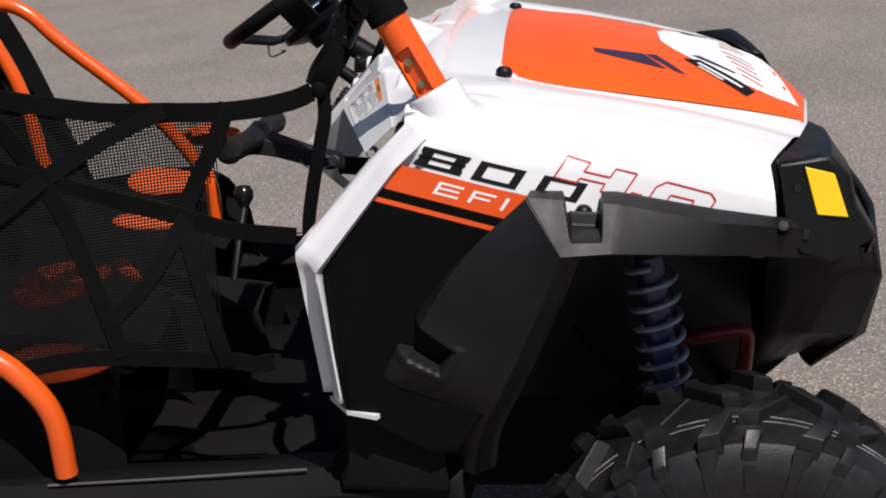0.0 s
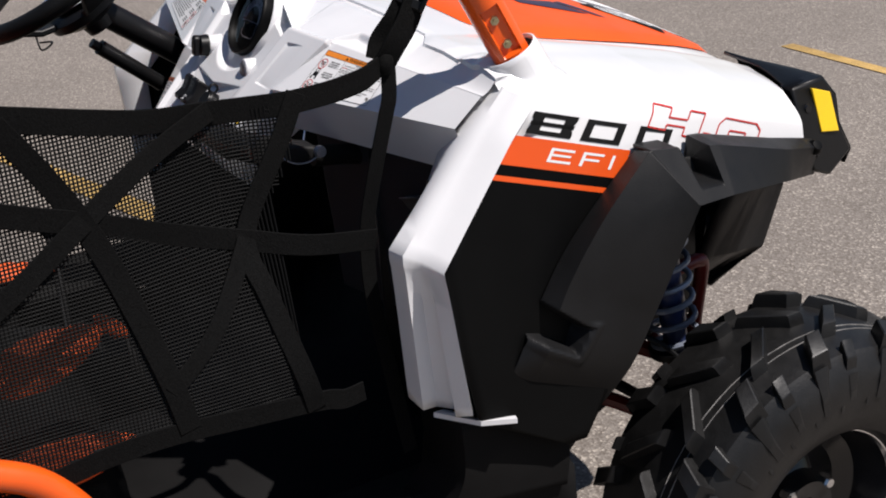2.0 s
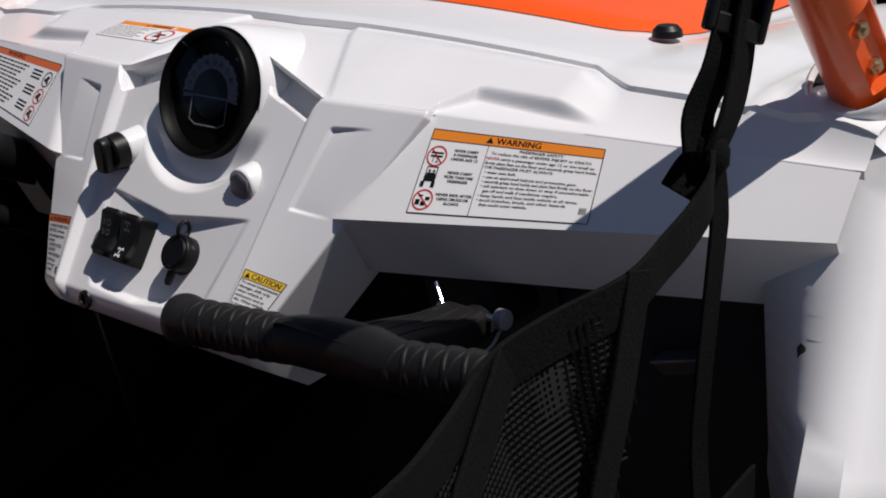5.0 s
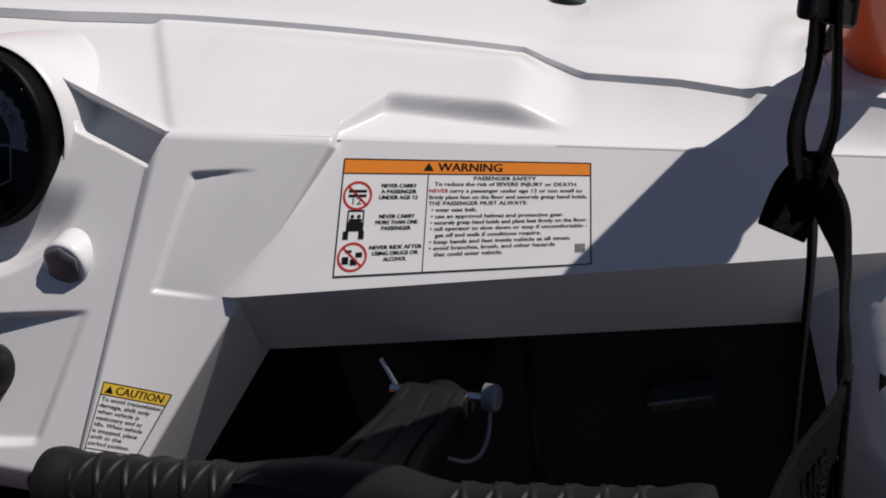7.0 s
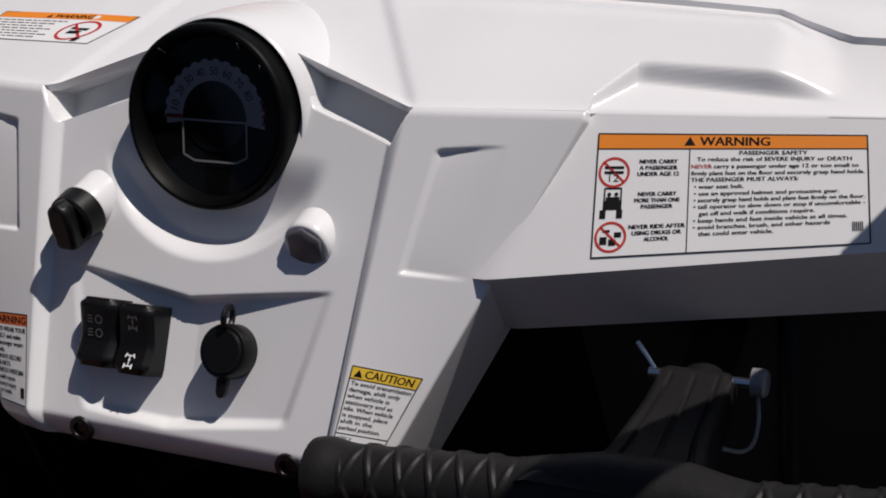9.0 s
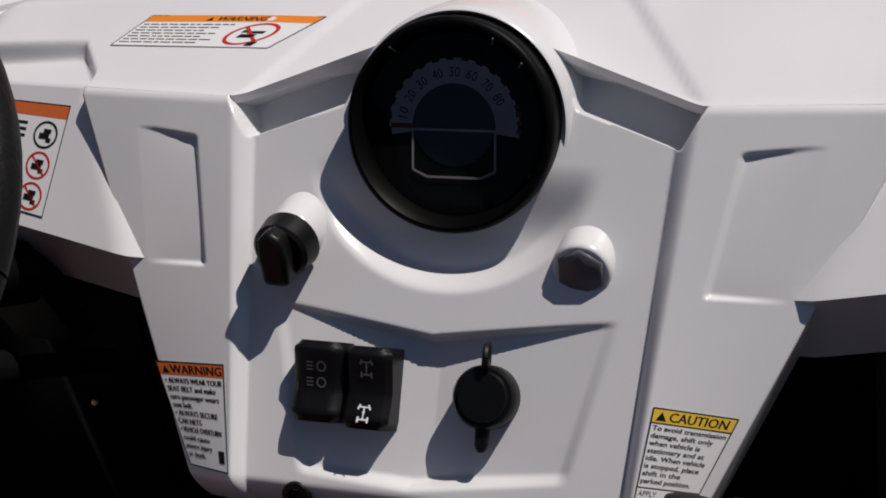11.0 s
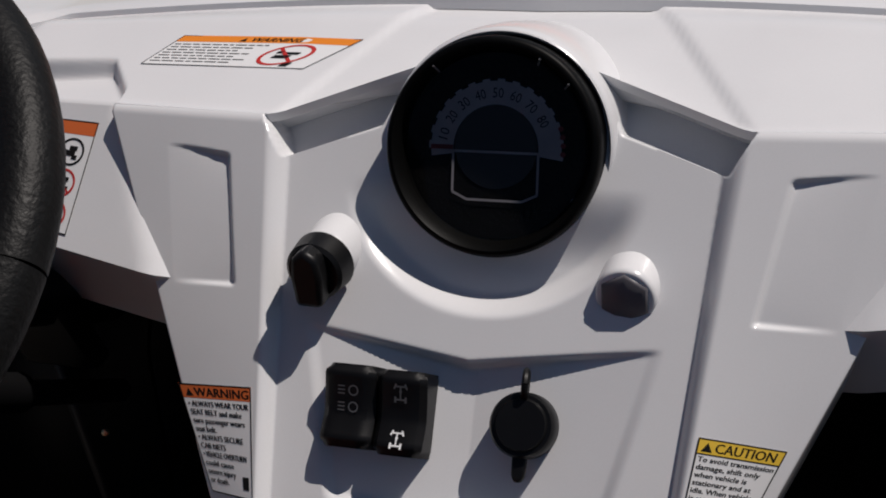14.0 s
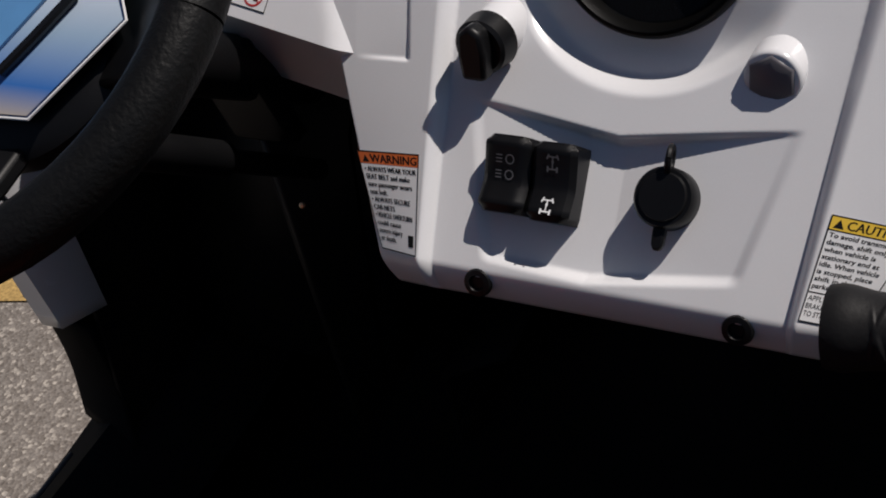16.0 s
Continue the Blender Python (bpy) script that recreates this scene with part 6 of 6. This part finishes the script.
# orange fabric bolsters: middle, facing, half length, half width
for at, n, ahead, a, b in (((0.495, -0.425, 0.830), (0.75, 0.15, 0.60), (0, 0.155, 0.05), 0.082, 0.034), ((0.445, -0.330, 0.825), (0.8, 0.3, 0.4), (0, 0.03, -0.03), 0.028, 0.012),
                           ((0.545, -0.432, 0.708), (0.95, 0.1, 0.25), (0, 1, 0), 0.092, 0.032), ((0.150, -0.393, 0.816), (0.4, 0.2, 0.85), (0, 1, 0), 0.062, 0.020),
                           ((-0.200, -0.450, 0.802), (0.6, 0.2, 0.75), (0, 0.17, 0.016), 0.088, 0.036), ((-0.495, -0.425, 0.830), (-0.75, 0.15, 0.60), (0, 0.155, 0.05), 0.082, 0.034)):
    m = axis_frame(at, n, ahead)
    rings = []
    for q, h in ((1.0, 0.0), (0.93, 0.006), (0.7, 0.010), (0.35, 0.012), (0.02, 0.0125)):
        rings.append([m @ Vector((a * q * math.cos(t), b * q * math.sin(t) * (1 - 0.25 * math.cos(t)), h)) for t in [2 * math.pi * k / 28 for k in range(29)]])
    part("orange_panel", grid(rings), SEAT_ORANGE, SEATS[0] if at[0] > 0 else SEATS[1], "orange fabric seat bolster", thick=0.02, sharp=60)
part("centre_console", loft([
    ((-0.09, -0.20, 0.50), (-0.08, -0.22, 0.60), (0.0, -0.22, 0.62), (0.08, -0.22, 0.60), (0.09, -0.20, 0.50)),
    ((-0.09, -0.55, 0.50), (-0.08, -0.55, 0.66), (0.0, -0.55, 0.68), (0.08, -0.55, 0.66), (0.09, -0.55, 0.50)),
    ((-0.09, -0.90, 0.50), (-0.08, -0.90, 0.66), (0.0, -0.90, 0.68), (0.08, -0.90, 0.66), (0.09, -0.90, 0.50)),
], 4), CABIN_BLACK, car, "black tunnel between the seats", sharp=40)
part("gear_lever", tube([(-0.04, -0.30, 0.60), (-0.10, -0.285, 0.70), (-0.157, -0.278, 0.755)], 0.008, 10), BLACK_SMOOTH, car, "black gear lever")
part("gear_knob", moved(lathe([(0, 0.030), (0.014, 0.027), (0.021, 0.015), (0.020, 0.0), (0.012, -0.012), (0.009, -0.02)], 24), axis_frame((-0.157, -0.278, 0.765), (-0.4, 0, 0.9))), BLACK_GLOSS, car, "black gear knob")

# ---------------------------------------------------------------- orange tubes round the seats
part("hip_bar", tube(curve_through([(-0.40, -1.10, 1.20), (-0.40, -0.86, 1.19), (-0.40, -0.775, 1.165), (-0.40, -0.70, 1.085), (-0.40, -0.53, 0.92), (-0.40, -0.44, 0.79), (-0.40, -0.415, 0.73), (-0.40, -0.42, 0.62)], 5), 0.0165, 14), ORANGE_PAINT, car, "orange tubular hip bar beside the driver's seat")
part("hip_bar", tube(curve_through([(-0.40, -0.90, 1.18), (-0.40, -0.86, 1.10), (-0.40, -0.82, 0.98), (-0.40, -0.80, 0.80)], 5), 0.0165, 14), ORANGE_PAINT, car, "orange tubular upright")
nb = part("nerf_bar", tube(curve_through([(0.62, -0.90, 0.78), (0.63, -0.62, 0.79), (0.63, -0.51, 0.760), (0.63, -0.452, 0.705), (0.625, -0.427, 0.640), (0.62, -0.428, 0.545)], 6), 0.0185, 16), ORANGE_PAINT, car, "orange tubular side bar")
part("bolt", moved(lathe([(0, 0.010), (0.004, 0.010), (0.006, 0.006), (0.009, 0.006), (0.010, 0)], 8), axis_frame((0.640, -0.432, 0.556), (1, 0, 0))), STEEL, nb, "zinc bolt", sharp=20)

# ---------------------------------------------------------------- window net and straps
net = new("window_net")
net.parent = car
net["label"] = "black mesh window net with sewn webbing straps"
TOP = [(-0.95, 1.27), (-0.60, 1.205), (-0.44, 1.168), (-0.34, 1.140), (-0.27, 1.120), (-0.20, 1.109), (-0.15, 1.1055), (-0.10, 1.1065), (-0.05, 1.1070)]
BOT = [(-0.95, 0.66), (-0.60, 0.70), (-0.44, 0.735), (-0.33, 0.745), (-0.22, 0.738), (-0.12, 0.728), (-0.09, 0.720)]
FRONT = [(1.124, -0.085), (1.03, -0.100), (0.955, -0.170), (0.85, -0.150), (0.72, -0.130)]


def net_x(y, z):
    inward = float(np.interp(y, (-0.5, -0.35, -0.27, -0.20, -0.152, -0.138, -0.118, -0.09, -0.03, 0.04), (0, 0.030, 0.062, 0.086, 0.082, 0.070, 0.062, 0.0595, 0.062, 0.075)))
    return 0.622 + 0.006 * math.sin(9 * y + 4 * z) + 0.005 * math.sin(7 * z - 3 * y) - inward * smooth01((z - 0.74) / 0.33)


def top_z(y):
    return float(np.interp(y, [p[0] for p in TOP], [p[1] for p in TOP]))


def bot_z(y):
    return float(np.interp(y, [p[0] for p in BOT], [p[1] for p in BOT]))


def front_y(z):
    return float(np.interp(z, [p[0] for p in FRONT[::-1]], [p[1] for p in FRONT[::-1]]))


def mesh_net(step, r):
    """Woven net threads as thin four-sided cords."""
    verts, faces = [], []

    def cord(pts, ax):
        n0 = len(verts)
        for y, z in pts:
            x = net_x(y, z)
            for dx, d in ((-r, 0), (0, -r), (r, 0), (0, r)):
                verts.append((x + dx, y + (d if ax == "z" else 0), z + (d if ax == "y" else 0)))
        for i in range(len(pts) - 1):
            for k in range(4):
                a, b = n0 + 4 * i + k, n0 + 4 * i + (k + 1) % 4
                faces.append((a, b, b + 4, a + 4))
    y = -0.92
    while y < -0.07:
        zt, zb = top_z(y), bot_z(y)
        zs = [z for z in np.linspace(zb, zt, 22) if front_y(z) > y]
        if len(zs) > 1:
            cord([(y, z) for z in zs], "z")
        y += step
    z = 0.66
    while z < 1.27:
        ys = [y for y in np.linspace(-0.92, -0.07, 34) if bot_z(y) <= z <= top_z(y) and y <= front_y(z)]
        if len(ys) > 1:
            cord([(y, z) for y in ys], "y")
        z += step
    me = bpy.data.meshes.new("mesh")
    me.from_pydata(verts, [], faces)
    me.materials.append(MESH)
    ob = new("mesh", me)
    ob.parent = net
    ob["label"] = "fine black net mesh"
    ob["kind"] = "stuff"
    return ob


mesh_net(0.0047, 0.0011)


def strap(pts, width=0.026, out=0.0, name="strap", parent=net, label=""):
    c = curve_through([(net_x(y, z) + 0.003 + out, y, z) for y, z in pts], 6)
    acr = []
    for i, p in enumerate(c):
        d = (c[min(i + 1, len(c) - 1)] - c[max(i - 1, 0)]).normalized()
        acr.append(Vector((1, 0, 0)).cross(d))
    return part(name, ribbon(c, width, 0.003, acr), WEBBING, parent, label, bevel=0.0008)


edge_pts = curve_through([(net_x(y, z) + 0.003, y, z) for y, z in TOP] + [(0.5630, -0.016, 1.1100), (0.5590, 0.015, 1.1150), (0.548, 0.040, 1.122)], 6)
part("strap", ribbon(edge_pts, 0.030, 0.0035, (0, 0.25, 1)), WEBBING, net, "black top edge strap", bevel=0.0008)
strap([(-0.60, 1.12), (-0.46, 1.065), (-0.375, 1.032), (-0.28, 0.988), (-0.18, 0.950), (-0.10, 0.928), (-0.005, 0.910)], 0.028)
strap([(-0.50, 0.955), (-0.44, 0.99), (-0.375, 1.032), (-0.28, 1.080), (-0.19, 1.112)], 0.026, 0.002)
strap([(-0.45, 1.165), (-0.41, 1.10), (-0.375, 1.032), (-0.345, 0.95), (-0.31, 0.82), (-0.295, 0.745)], 0.028, 0.001)
strap([(-0.085, 1.118), (-0.115, 1.06), (-0.175, 0.955), (-0.165, 0.88), (-0.140, 0.77), (-0.13, 0.72)], 0.026, 0.002)
strap(BOT[1:] + [(-0.06, 0.722)], 0.028, label="black lower edge strap")
strap([(-0.31, 0.80), (-0.24, 0.86), (-0.175, 0.95)], 0.024, 0.001)
# anchor strap from the roll bar down to the sill
anchor = [(0.541, 0.056, 1.125), (0.543, 0.053, 1.081), (0.543, 0.045, 1.053), (0.541, 0.020, 0.97), (0.540, 0.005, 0.905), (0.545, 0.0, 0.82), (0.56, 0.01, 0.70), (0.58, 0.02, 0.58)]
part("anchor_strap", ribbon(curve_through(anchor, 6), 0.021, 0.003, (0.05, 0.98, 0.15)), WEBBING, net, "black hanging anchor strap", bevel=0.0008)
# doubled strap from the buckle on the bar down to the knot, with a loose tail
part("anchor_strap", ribbon(curve_through([(0.541, 0.118, 1.240), (0.538, 0.093, 1.200), (0.537, 0.075, 1.175), (0.532, 0.055, 1.150), (0.536, 0.045, 1.128)], 6), 0.034, 0.0035, (0.10, 0.9, -0.35)), WEBBING, net, "black doubled strap", bevel=0.0008)
part("anchor_strap", ribbon(curve_through([(0.548, 0.120, 1.240), (0.546, 0.101, 1.200), (0.548, 0.085, 1.172), (0.549, 0.066, 1.148), (0.543, 0.052, 1.125)], 6), 0.034, 0.0035, (-0.10, 0.9, -0.35)), WEBBING, net, "black doubled strap", bevel=0.0008)
part("knot", moved(lathe([(0, -0.016), (0.010, -0.012), (0.0135, -0.004), (0.0125, 0.006), (0.009, 0.012), (0, 0.015)], 14), axis_frame((0.541, 0.050, 1.124), (0.1, 0.3, 1))), WEBBING, net, "knotted webbing")
part("strap_tail", ribbon(curve_through([(0.540, 0.050, 1.124), (0.534, 0.040, 1.118), (0.529, 0.026, 1.106)], 5), 0.026, 0.003, (0.75, 0.5, 0.1)), WEBBING, net, "loose strap tail", bevel=0.0008)
BU = axis_frame((0.541, 0.101, 1.212), (0.9, -0.4, 0.2), (0.1, 0.5, 0.85))
for y0, y1 in ((-0.024, -0.016), (0.016, 0.024)):
    part("buckle", slab([BU @ Vector(p) for p in ((-0.024, y0, -0.003), (0.030, y0, -0.003), (0.030, y1, -0.003), (-0.024, y1, -0.003))], BU.to_3x3() @ Vector((0, 0, 0.010))), BLACK_SMOOTH, net, "black plastic strap buckle", bevel=0.003)
for x0, x1 in ((-0.024, -0.010), (0.006, 0.014), (0.024, 0.034)):
    part("buckle_bar", slab([BU @ Vector(p) for p in ((x0, -0.024, -0.002), (x1, -0.024, -0.002), (x1, 0.024, -0.002), (x0, 0.024, -0.002))], BU.to_3x3() @ Vector((0, 0, 0.008))), BLACK_SMOOTH, net, "black buckle bar", bevel=0.002)
bb, uu = Vector((0.5765, 0.257, 1.040)), Vector((-0.090, -0.430, 0.898)).normalized()
WR = axis_frame(bb + uu * 0.235, uu)
part("bar_wrap", moved(lathe([(0.027, -0.035), (0.031, -0.033), (0.031, 0.033), (0.027, 0.035)], 24), WR), WEBBING, net, "black strap wrapped round the roll bar")
part("bar_wrap", ribbon(curve_through([WR @ Vector((0.030, 0.0, 0.01)), WR @ Vector((0.034, -0.03, 0.0)), (0.548, 0.122, 1.262), (0.545, 0.116, 1.238)], 5), 0.030, 0.004, (0, 0.4, 0.9)), WEBBING, net, "black strap tail", bevel=0.001)
